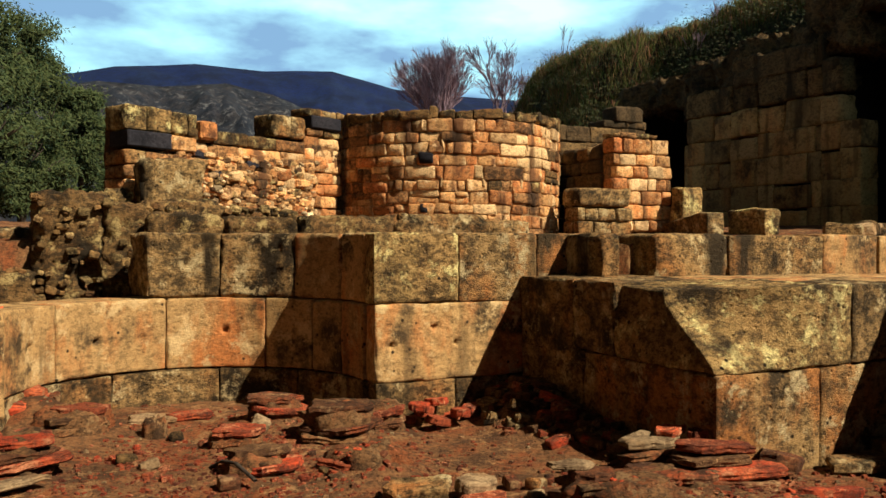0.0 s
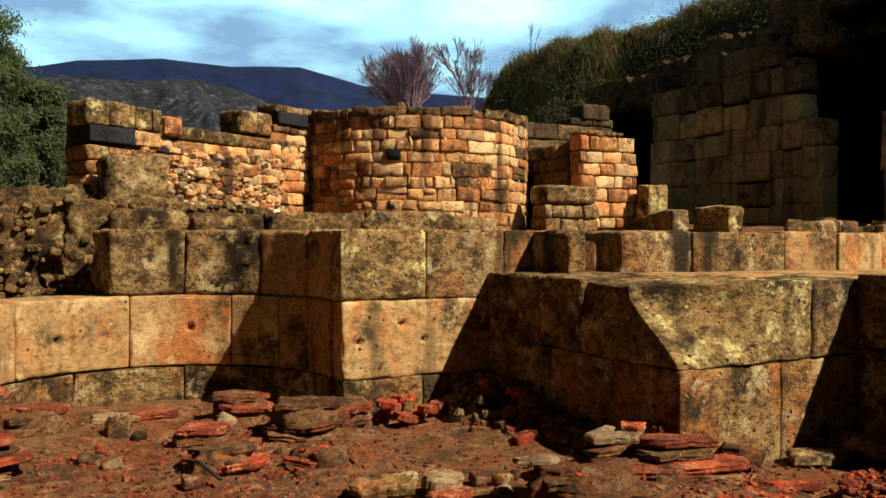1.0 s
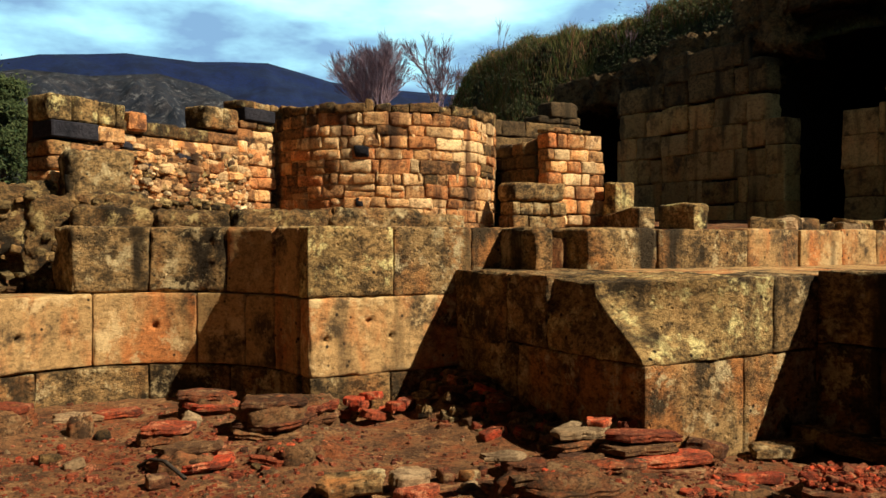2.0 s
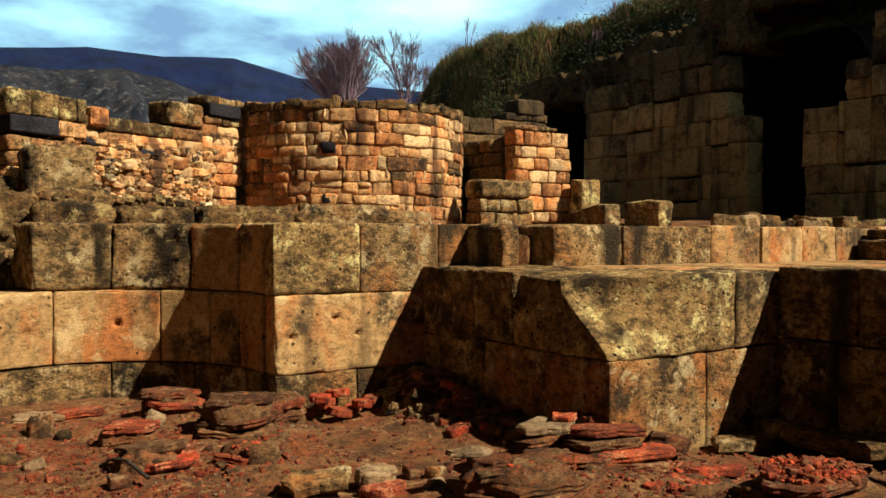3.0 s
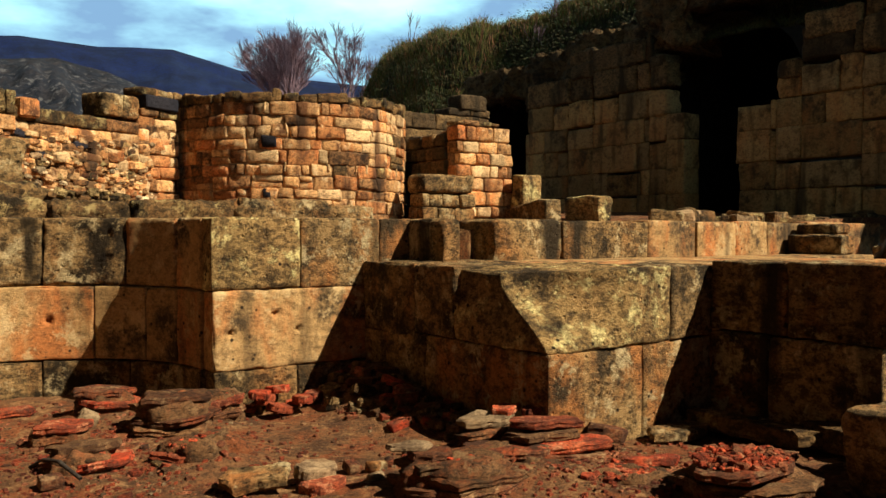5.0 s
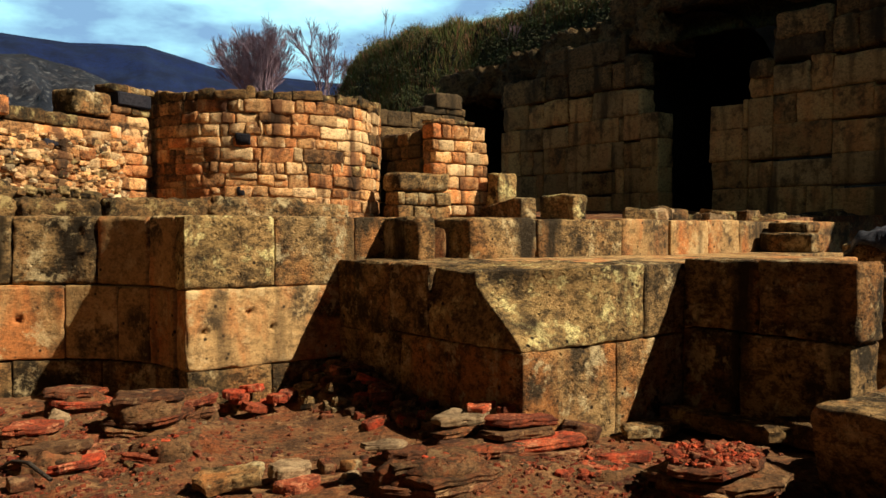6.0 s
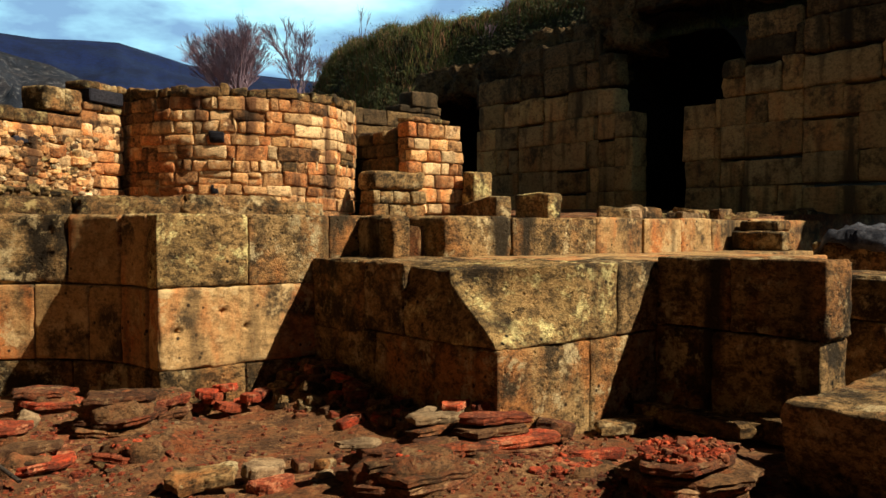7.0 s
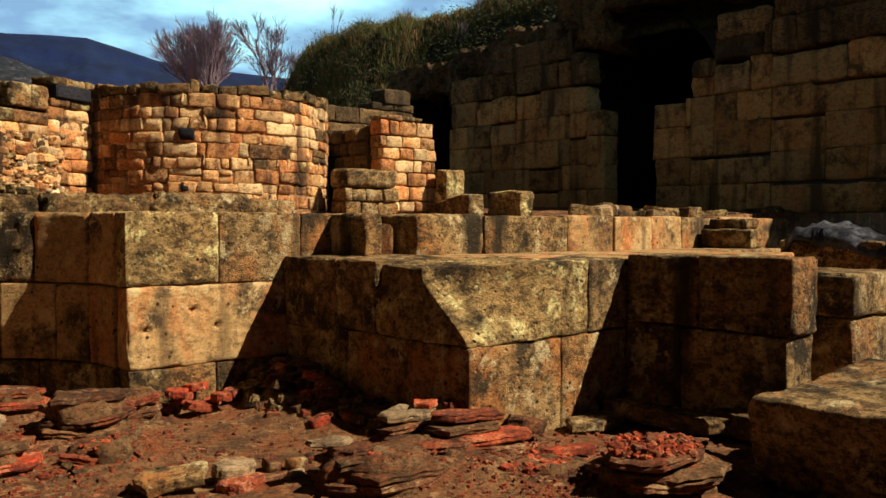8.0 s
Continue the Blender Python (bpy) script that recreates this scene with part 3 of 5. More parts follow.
# ---- coursed and rubble walls ----
def stone_wall(parent, x0, x1, y, z0, z1, material, seed, hgt=(0.18, 0.24), wid=(0.24, 0.42), depth=0.3, top=None, rough=0.02):
    """Courses of squared stones on the face towards -y."""
    r = random.Random(seed)
    z, n = z0, 0
    while z < z1 - 0.05:
        h = min(r.uniform(*hgt), z1 - z)
        x = x0 - r.uniform(0, 0.8) * wid[1]
        while x < x1 - 0.04:
            w = min(r.uniform(*wid), x1 - x)
            if x + w < x0 + 0.08:
                x += w
                continue
            if w < 0.08:
                break
            if top is None or z + h * 0.6 < top(x + w / 2):
                m = r.choice((CAPSTONE, TOWER_BROWN, ASHLAR)) if (z + h > z1 - 0.06 and material is TOWER) else material
                if m is TOWER:
                    m = r.choice((TOWER, TOWER, TOWER_RED, TOWER_PALE, TOWER_RED, TOWER_BROWN))
                block(parent, "stone", max(x, x0), x + w, y + r.uniform(-0.02, 0.02), y + depth, z, z + h * r.uniform(0.92, 1.0), m, seed * 50 + n, r=0.03, step=0.06, amp=rough, gap=0.003, turn=r.uniform(-3, 3))
            x += w
            n += 1
        z += h


left_wall = thing("wall_left_ruin", 2.7, 13.4, 1.9, "ruined wall with squared stones above loose rubble masonry", "wall", kind="structure")
# core coloured dark to paint shadow into the gaps between rubble stones
block(left_wall, "mortar_core", 0.98, 4.6, 13.38, 13.8, 1.5, 3.15, BEDDING, 400, r=0.05, step=0.2, amp=0.03)
stone_wall(left_wall, 1.85, 4.5, 13.28, 2.78, 3.24, TOWER, 41, hgt=(0.20, 0.25), wid=(0.35, 0.7), depth=0.5)
stone_wall(left_wall, 3.75, 4.5, 13.27, 1.9, 3.45, TOWER, 42, hgt=(0.18, 0.24), wid=(0.3, 0.5), depth=0.5)
stone_wall(left_wall, 3.2, 3.75, 13.27, 3.24, 3.62, PITTED, 43, hgt=(0.36, 0.38), wid=(0.2, 0.4), depth=0.5)
block(left_wall, "lintel", 3.85, 4.45, 13.22, 13.75, 3.45, 3.67, BASALT, 44, r=0.02, plain=True)
stone_wall(left_wall, 3.75, 4.6, 13.3, 3.67, 3.80, TOWER, 45, hgt=(0.12, 0.14), wid=(0.2, 0.35), depth=0.4)
for s in range(250):
    x, z = rnd.uniform(1.75, 3.85), rnd.uniform(1.75, 2.78)
    w = rnd.uniform(0.12, 0.30)
    rubble(left_wall, "rubble_stone", x, 13.36 + rnd.uniform(-0.06, 0.02), z, w, 0.22, w * rnd.uniform(0.35, 0.6), (BASALT if s % 30 == 0 else rnd.choice((TOWER, TOWER, TOWER_RED, TOWER_PALE, TOWER_PALE, TOWER_BROWN, ASHLAR, TOWER_BROWN, CORE))), 420 + s, (0, rnd.uniform(-15, 15), rnd.uniform(-20, 20)))
loose_mass(left_wall, "small_rubble", [(rnd.uniform(1.7, 3.95), 13.30 + rnd.uniform(-0.05, 0.05), rnd.uniform(1.72, 2.86), (w := rnd.uniform(0.05, 0.13)), 0.14, w * rnd.uniform(0.45, 0.8), (rnd.uniform(-20, 20), rnd.uniform(-20, 20), rnd.uniform(-30, 30)), 5200 + i) for i in range(420)], WALLBITS, "small mixed stones packed between the larger rubble")
pillar = thing("ruined_pillar", 1.4, 13.3, 1.9, "broken wall end of orange stones under a dark lintel", "wall", kind="structure")
stone_wall(pillar, 0.94, 1.8, 13.2, 1.8, 2.92, TOWER, 46, hgt=(0.19, 0.25), wid=(0.2, 0.42), depth=0.5)
block(pillar, "lintel", 0.94, 1.52, 13.15, 13.6, 2.92, 3.17, BASALT, 47, r=0.02, plain=True)
block(pillar, "stone", 1.54, 1.9, 13.2, 13.6, 2.93, 3.16, TOWER, 55, r=0.02, amp=0.02, plain=True)
stone_wall(pillar, 0.94, 1.9, 13.2, 3.17, 3.56, LICHENED, 48, hgt=(0.36, 0.39), wid=(0.22, 0.36), depth=0.5)
block(pillar, "pink_stone", 1.96, 2.22, 13.2, 13.6, 3.16, 3.46, TOWER_RED, 49, r=0.03, plain=True)
block(None, "boulder", 0.96, 1.70, 9.95, 10.45, 1.55, 2.48, PITTED, 470, r=0.09, step=0.06, amp=0.04, lumps=0.07, turn=6)
tagged(bpy.data.objects["boulder"], "big lichened limestone boulder before the ruined wall", "boulder")

# both stand askew to the other walls, turned towards the sun about the foot of the tower
for ob, tall in ((left_wall, 0.96), (pillar, 0.885)):
    pivot, turn = Vector((4.4, 13.3)), Matrix.Rotation(radians(28), 2)
    spot = (pivot + turn @ (Vector((ob.location.x, ob.location.y)) - pivot) * 1.15) * 0.925
    ob.location = (spot.x, spot.y, 1.5 + (ob.location.z - 1.5) * tall * 0.925)
    ob.rotation_euler, ob.scale = (0, 0, radians(28)), (1.064, 0.925, tall * 0.925)


brick_pillar = thing("wall_brick_pillar", 8.6, 11.2, 1.7, "wall stub of coursed orange stones with a shaded side", "wall", kind="structure")
stone_wall(brick_pillar, 8.04, 9.22, 10.6, 1.7, 3.26, TOWER, 51, hgt=(0.17, 0.25), wid=(0.16, 0.42), depth=0.3, top=lambda x: 3.3 - 0.25 * smooth(8.7, 9.3, x))
block(brick_pillar, "core", 8.07, 9.15, 10.75, 12.2, 1.5, 3.12, MORTAR, 52, r=0.05, step=0.15, amp=0.04)
# darker stones on the left side, with its shade put into their colour
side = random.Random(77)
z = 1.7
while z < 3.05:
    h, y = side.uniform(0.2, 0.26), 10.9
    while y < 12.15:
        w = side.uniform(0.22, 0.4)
        block(brick_pillar, "side_stone", 7.99 + side.uniform(-0.02, 0.02), 8.3, y, y + w, z, z + h, DIMASHLAR, int(z * 100 + y * 10), r=0.03, amp=0.02, gap=0.014, plain=True)
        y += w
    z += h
low_wall = thing("wall_low_stub", 7.6, 10.5, 1.7, "low stub of wall capped by a long lintel stone", "wall", kind="structure")
block(low_wall, "lintel", 7.27, 8.25, 10.42, 10.9, 2.08, 2.36, PITTED, 53, r=0.05, step=0.08, amp=0.02)
stone_wall(low_wall, 7.27, 8.3, 10.45, 1.62, 2.08, PITTED, 54, depth=0.4)
for s, (x0, x1, y0, y1, z1, m, turn) in enumerate(((9.0, 9.32, 9.5, 10.9, 1.98, PITTED, -4), (10.0, 10.34, 9.4, 10.2, 2.05, LICHENED, 0), (9.1, 9.55, 10.25, 10.55, 2.42, LICHENED, 8))):
    ob = block(None, "fallen_stone", x0, x1, y0, y1, 1.6, z1, m, 500 + s, r=0.035, step=0.06, amp=0.022, lumps=0.02, turn=turn, warp=(lambda x, y, z: (x, y, z - 0.16 * smooth(9.6, 10.8, y) * (z - 1.6) / 0.4)) if s == 0 else None)
    tagged(ob, "fallen limestone block lying on the terrace", "stone block", "fallen stones on the terrace")


terrace_wall = thing("wall_terrace", 11.4, 15.6, 1.7, "dim broken wall of lichened blocks below the mound", "wall", kind="structure")
# the darker ashlar is used for the whole of this wall
stone_wall(terrace_wall, 10.1, 12.7, 15.5, 1.7, 4.35, DIMASHLAR, 57, hgt=(0.35, 0.5), wid=(0.5, 1.0), depth=0.6, top=lambda x: 4.15 + 0.3 * smooth(11.4, 11.7, x))
block(terrace_wall, "stone", 11.75, 12.6, 15.45, 16.0, 4.3, 4.68, DIMASHLAR, 58, r=0.06, step=0.07, amp=0.03, turn=4)


# ---- vaulted back wall under the mound ----
XB = 14.0
vault_wall = thing("wall_vaults", XB + 0.5, 9, 1.7, "tall shaded wall of large ashlar blocks broken by dark vault openings", "wall", kind="structure")


def vault_top(y):
    if y > 15.75 or y < -3:
        return 0
    if y > 14.2:
        return 5.2
    if y > 13.4:
        return 5.5
    if y > 11.75:
        return 5.75
    if y > 11.3:
        return 5.1
    if y > 10.84:
        return 4.1
    if y > 9.59:
        return 0
    if y > 8.8:
        return 3.85
    if y > 8.3:
        return 4.6
    if y > 7.2:
        return 5.3
    return 6.4


z, n = 1.7, 0
vr = random.Random(5)
while z < 6.4:
    h = vr.uniform(0.42, 0.62)
    for hi, lo in ((15.7, 10.84), (9.59, -3.0)):
        y = hi + vr.uniform(-0.04, 0.04)
        while y > lo + 0.2:
            w = vr.choice((0.45, 0.7, 0.95, 1.3, 1.5))
            w = min(w, y - lo)
            if y - lo - w < 0.3:
                w = y - lo
            for cut in (14.2, 13.4, 11.75, 11.3, 8.8, 8.3, 7.2):
                if y - w < cut - 0.06 < y - 0.12:
                    w = y - cut
                    break
            if z + 0.6 * h < min(vault_top(y - 0.03), vault_top(y - w + 0.03)):
                # above about 4 m the darker stone paints in the wall's shade
                block(vault_wall, "stone_block", XB + vr.uniform(-0.008, 0.012) * (1 if z < 3.6 else 5), XB + 0.5, y - w, y, z, z + h + vr.choice((0, 0, -0.06)), BACKSTONE if z + 0.25 * noise.noise(Vector((y, z, 3))) < 4.0 else DIMASHLAR, 600 + n, r=0.02 if z < 3.6 else 0.045, step=0.10, amp=0.016 if z < 3.6 else 0.035, lumps=0.02, gap=0.004)
                n += 1
            y -= w
    z += h
# ragged top blocks, with the same shade in their colour
for s, (y0, y1, z0, z1) in enumerate(((12.05, 12.62, 5.05, 5.62), (12.62, 13.35, 5.1, 5.5), (13.3, 14.1, 5.0, 5.35), (11.35, 11.75, 4.9, 5.2), (8.32, 8.78, 4.25, 4.6), (7.25, 8.25, 4.9, 5.35))):
    block(vault_wall, "stone_block", XB - 0.02, XB + 0.5, y0, y1, z0, z1, DIMASHLAR, 680 + s, r=0.05, step=0.13, amp=0.04, lumps=0.03, turn=s % 3 - 1)
# the vaults behind the openings, their inner darkness painted near black
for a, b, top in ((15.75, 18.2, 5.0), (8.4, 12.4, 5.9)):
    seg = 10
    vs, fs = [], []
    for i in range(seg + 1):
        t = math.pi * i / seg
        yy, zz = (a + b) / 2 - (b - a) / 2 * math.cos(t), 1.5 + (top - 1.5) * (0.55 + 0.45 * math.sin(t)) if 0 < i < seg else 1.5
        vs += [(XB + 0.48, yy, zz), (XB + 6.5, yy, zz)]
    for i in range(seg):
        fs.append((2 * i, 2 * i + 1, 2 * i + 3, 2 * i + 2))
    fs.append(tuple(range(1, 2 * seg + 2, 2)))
    tagged(new("vault", mesh_from("vault", vs, fs, VOID)), "barrel vault running into the mound, its darkness painted near black", "vault", kind="structure")


bank = thing("eroded_bank", XB + 0.9, 12, 4.5, "eroded bank of earth and rubble over the vaults", "bank", kind="structure")
for s, (y0, y1, z0, z1) in enumerate(((12.0, 14.2, 4.6, 6.15), (13.9, 15.9, 4.4, 5.9), (15.5, 18.6, 4.85, 5.75), (10.9, 12.3, 5.2, 6.6), (8.2, 11.2, 5.95, 6.9), (5.6, 8.5, 5.7, 7.0), (18.2, 20.2, 2.2, 4.6))):
    eroded(bank, "bank_mass", XB + 0.12 - (0.9 if s == 6 else 0), XB + 1.5, y0, y1, z0, z1, BANK, 640 + s, 0.22, step=0.1)


def mound_height(x, y):
    v = Vector((x, y, 3))
    lump = 0.35 * noise.noise(v * 0.5) + 0.2 * noise.noise(v * 1.4) + 0.08 * noise.noise(v * 4)
    out = smooth(18.0, 20.0, y + 0.5 * noise.noise(Vector((x, y, 1))))
    edge = XB + 0.5 - 1.9 * out
    k = smooth(edge, edge + 1.8 + 0.8 * out, x)
    base = 5.35 + 0.6 * smooth(9, 4, y) - 3.75 * out
    top = 7.35 + 0.4 * smooth(16, 22, y) + 0.035 * (x - XB) + 0.05 * (16 - y)
    fall = 1 - smooth(24.2, 27.0, y + 0.1 * (x - 15))
    return 1.4 + (base - 1.4 + (top - base) * k + lump * (0.4 + 0.6 * k)) * fall


mx = list(np.arange(XB - 1.6, XB + 6, 0.22)) + list(np.arange(XB + 6, XB + 60, 3.0))
my = list(np.arange(-14, 0, 1.0)) + list(np.arange(0, 28.0, 0.25))
mv, mf = [], []
for y in my:
    for x in mx:
        xx = max(x, XB + 0.55 - 2.1 * smooth(18.0, 19.6, y))
        mv.append((xx, y, mound_height(xx, y)))
k = len(mx)
for j in range(len(my) - 1):
    for i in range(k - 1):
        mf.append((j * k + i, j * k + i + 1, (j + 1) * k + i + 1, (j + 1) * k + i))
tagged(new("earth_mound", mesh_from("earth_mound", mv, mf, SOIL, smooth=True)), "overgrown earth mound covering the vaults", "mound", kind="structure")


def plain_leaf(name, colours, rough=0.7):
    m = bpy.data.materials.new(name)
    m.use_nodes = True
    n, l = m.node_tree.nodes, m.node_tree.links
    b = n["Principled BSDF"]
    b.inputs["Roughness"].default_value = rough
    b.inputs["Specular IOR Level"].default_value = 0.15
    geo, ramp = n.new("ShaderNodeNewGeometry"), n.new("ShaderNodeValToRGB")
    els = ramp.color_ramp.elements
    for i, c in enumerate(colours):
        e = els[i] if i < 2 else els.new(0.5)
        e.position, e.color = i / max(1, len(colours) - 1), (*c, 1)
    l.new(geo.outputs["Random Per Island"], ramp.inputs["Fac"])
    l.new(ramp.outputs["Color"], b.inputs["Base Color"])
    return m


GRASS = plain_leaf("mound_grass", ((0.016, 0.036, 0.009), (0.075, 0.062, 0.022), (0.034, 0.055, 0.013)))
LEAF = plain_leaf("dark_foliage", ((0.013, 0.028, 0.012), (0.062, 0.075, 0.025), (0.028, 0.046, 0.015)))
BARK = stone("grey_bark", (0.06, 0.047, 0.036), (0.08, 0.056, 0.042), (0.03, 0.022, 0.018), vary=0.1)
TWIG = stone("purple_twigs", (0.30, 0.20, 0.24), (0.26, 0.18, 0.22), (0.16, 0.11, 0.14), vary=0.1)

def grass(name, count, seed, low, high, material, label, crest):
    """Blades on the mound: on its flank, or taller and dry along its crest."""
    bv, bf = [], []
    gr = random.Random(seed)
    for i in range(count):
        y = gr.uniform(1, 26.5)
        start = XB + (0.6 if y < 18.2 else -1.2)
        x = start + (1.0 + gr.random() * 4.5 if crest else gr.random() ** 1.3 * 2.6)
        z = mound_height(x, y)
        if z < 2.2:
            continue
        clump = noise.noise(Vector((x, y, 9)) * 0.9)
        h = gr.uniform(low, high) * max(0.4, 1.0 + 1.1 * clump)
        t, lean = gr.uniform(0, 6.28), gr.uniform(0.2, 0.9) * h
        wx, wy = 0.005 * math.cos(t), 0.005 * math.sin(t)
        lx, ly = lean * math.cos(t * 3.1), lean * math.sin(t * 3.1)
        s = len(bv)
        bv += [(x - wx, y - wy, z - 0.03), (x + wx, y + wy, z - 0.03), (x + lx * 0.4 + wx, y + ly * 0.4 + wy, z + h * 0.6), (x + lx * 0.4 - wx, y + ly * 0.4 - wy, z + h * 0.6), (x + lx, y + ly, z + h * 0.92)]
        bf += [(s, s + 1, s + 2, s + 3), (s + 3, s + 2, s + 4)]
    tagged(new(name, mesh_from(name, bv, bf, material)), label, "grass", kind="stuff")


DRY = plain_leaf("dry_grass", ((0.34, 0.14, 0.085), (0.06, 0.11, 0.02), (0.16, 0.13, 0.04)))
grass("mound_grass", 90000, 8, 0.03, 0.12, GRASS, "dark green grass hanging over the flank of the mound", False)
grass("dry_crest_grass", 110000, 18, 0.12, 0.42, DRY, "long dry reddish grass along the crest of the mound", True)


# low bushes that hang over the flank
bv, bf, br = [], [], random.Random(88)
for i in range(420):
    y = br.uniform(3, 26)
    x = XB + (1.0 if y < 18.2 else -1.0) + br.random() ** 1.3 * 2.2
    z, size = mound_height(x, y), br.uniform(0.14, 0.42)
    if z < 2.0:
        continue
    for _ in range(int(420 * size)):
        p = Vector((x + br.gauss(0, size), y + br.gauss(0, size), z + min(abs(br.gauss(0, size * 0.5)), size * 0.8) - 0.05))
        d = Vector((br.gauss(0, 1), br.gauss(0, 1), br.gauss(0.2, 1))).normalized() * br.uniform(0.04, 0.11)
        u = d.orthogonal().normalized() * br.uniform(0.010, 0.024)
        k = len(bv)
        bv += [tuple(p - u), tuple(p + u), tuple(p + d)]
        bf.append((k, k + 1, k + 2))
BUSH = plain_leaf("bank_bushes", ((0.008, 0.020, 0.006), (0.045, 0.036, 0.016), (0.02, 0.034, 0.009)))
tagged(new("bank_bushes", mesh_from("bank_bushes", bv, bf, BUSH)), "low dark green and brown bushes over the bank", "bush", kind="stuff")


# ---- trees ----
def tube(vs, fs, a, b, ra, rb, n=5):
    d = (b - a).normalized()
    u = d.orthogonal().normalized()
    w = d.cross(u)
    s = len(vs)
    for c, r in ((a, ra), (b, rb)):
        for i in range(n):
            t = 2 * math.pi * i / n
            vs.append(tuple(c + u * (r * math.cos(t)) + w * (r * math.sin(t))))
    for i in range(n):
        fs.append((s + i, s + (i + 1) % n, s + n + (i + 1) % n, s + n + i))


def branch(vs, fs, a, d, length, r, depth, tr, spread, tips, height_min=0.006):
    b = a + d * length
    tube(vs, fs, a, b, r, r * 0.68, 5 if depth > 1 else 3)
    if depth == 0:
        tips.append(b)
        return
    for _ in range(tr.choice((3, 3, 4))):
        e = (d + Vector((tr.gauss(0, spread), tr.gauss(0, spread), tr.gauss(0.12, spread * 0.7)))).normalized()
        branch(vs, fs, a + d * length * tr.uniform(0.6, 1.0), e, length * tr.uniform(0.62, 0.82), max(r * 0.62, height_min), depth - 1, tr, spread, tips)


def bare_tree(x, y, z, height, seed, label, stems=1, spread=0.42, depth=5):
    tree = thing("bare_tree", x, y, z, label, "tree", "bare winter trees")
    tr = random.Random(seed)
    vs, fs, tips = [], [], []
    for _ in range(stems):
        trunk_v, trunk_f = [], []
        d = Vector((tr.gauss(0, 0.07 if stems > 1 else 0.03), tr.gauss(0, 0.07 if stems > 1 else 0.03), 1)).normalized()
        base, fork = Vector((tr.gauss(0, 0.25 * (stems > 1)), tr.gauss(0, 0.25 * (stems > 1)), -0.2)), height * (0.58 if depth > 1 else 0.38)
        slim = 1.0 if depth > 1 else 0.4
        tube(trunk_v, trunk_f, base, base + d * fork, height * 0.013 * slim, height * 0.008 * slim, 8)
        stem = new("trunk", mesh_from("trunk", trunk_v, trunk_f, BARK, smooth=True))
        stem.parent = tree
        for _ in range(5 if depth > 1 else 2):
            e = (d + Vector((tr.gauss(0, spread), tr.gauss(0, spread), tr.gauss(0.1, 0.2)))).normalized()
            branch(vs, fs, base + d * fork * tr.uniform(0.75, 1.0), e, height * (0.13 if depth > 1 else 0.19), height * 0.005 * slim, depth, tr, spread, tips)
    crown = new("crown", mesh_from("crown", vs, fs, TWIG))
    crown.parent = tree
    return tree


def leafy_tree(x, y, z, height, width, seed, label):
    tree = thing("leafy_tree", x, y, z, label, "tree", "evergreen trees beside the ruin")
    tr = random.Random(seed)
    vs, fs, tips, tv, tf = [], [], [], [], []
    top = Vector((0, 0, height * 0.45))
    tube(tv, tf, Vector((0, 0, -0.3)), top, height * 0.022, height * 0.013, 8)
    for i in range(9):
        a = Vector((0, 0, height * (0.2 + 0.028 * i)))
        e = Vector((math.cos(i * 2.4), math.sin(i * 2.4), tr.uniform(0.5, 1.3))).normalized()
        branch(tv, tf, a, e, width * 0.32, height * 0.007, 1, tr, 0.35, tips)
    tr_obj = new("trunk", mesh_from("trunk", tv, tf, BARK, smooth=True))
    tr_obj.parent = tree
    centres = []
    for i in range(120):
        hz = tr.random()
        rr = width * 0.5 * (1.0 - 0.75 * abs(hz - 0.35) ** 1.2) * math.sqrt(tr.random())
        t = tr.uniform(0, 6.28)
        centres.append((Vector((rr * math.cos(t), rr * math.sin(t), height * (0.12 + 0.86 * hz))), tr.uniform(0.3, 0.75) * width * 0.14))
    for c, r in centres:
        for _ in range(300):
            p = c + Vector((tr.gauss(0, r * 0.8), tr.gauss(0, r * 0.8), tr.gauss(0, r * 0.6)))
            d = Vector((tr.gauss(0, 1), tr.gauss(0, 1), tr.gauss(-0.5, 1))).normalized()
            u = d.orthogonal().normalized() * tr.uniform(0.018, 0.034)
            ln = tr.uniform(0.08, 0.2)
            s = len(vs)
            vs += [tuple(p - u), tuple(p + u), tuple(p + d * ln)]
            fs.append((s, s + 1, s + 2))
    crown = new("crown", mesh_from("crown", vs, fs, LEAF))
    crown.parent = tree
    return tree


def along(angle, dist):
    """A place at a compass angle (degrees right of +y) and a distance."""
    return dist * math.sin(radians(angle)), dist * math.cos(radians(angle))


bare_tree(*along(25.7, 36), 1.6, 9.3, 3, "bushy bare tree with purple-brown twigs", stems=5, spread=0.24)
bare_tree(*along(29.5, 36), 1.6, 9.6, 4, "slender bare tree with fine grey branches", spread=0.33)
for ang, dist, hgt, seed in ((33.7, 27.0, 2.6, 9), (42.6, 22.5, 1.8, 19), (44.0, 22.5, 1.9, 39), (45.5, 22.0, 2.2, 29), (46.8, 22.0, 1.7, 49)):
    px, py = along(ang, dist)
    bare_tree(px, py, mound_height(px, py) - 0.1, hgt, seed, "bare sapling on the edge of the mound", stems=3, spread=0.22, depth=1)
leafy_tree(*along(-4.7, 24), 1.6, 9.6, 3.2, 21, "tall dark green eucalyptus beside the ruin")
leafy_tree(*along(-1.3, 27), 1.6, 6.4, 3.3, 22, "dark green eucalyptus beside the ruin")
leafy_tree(*along(2.0, 30), 1.6, 4.9, 2.8, 23, "low dark green evergreen behind the ruin")
leafy_tree(*along(-9.0, 22), 1.6, 9.5, 5.0, 24, "tall dark green eucalyptus beside the ruin")

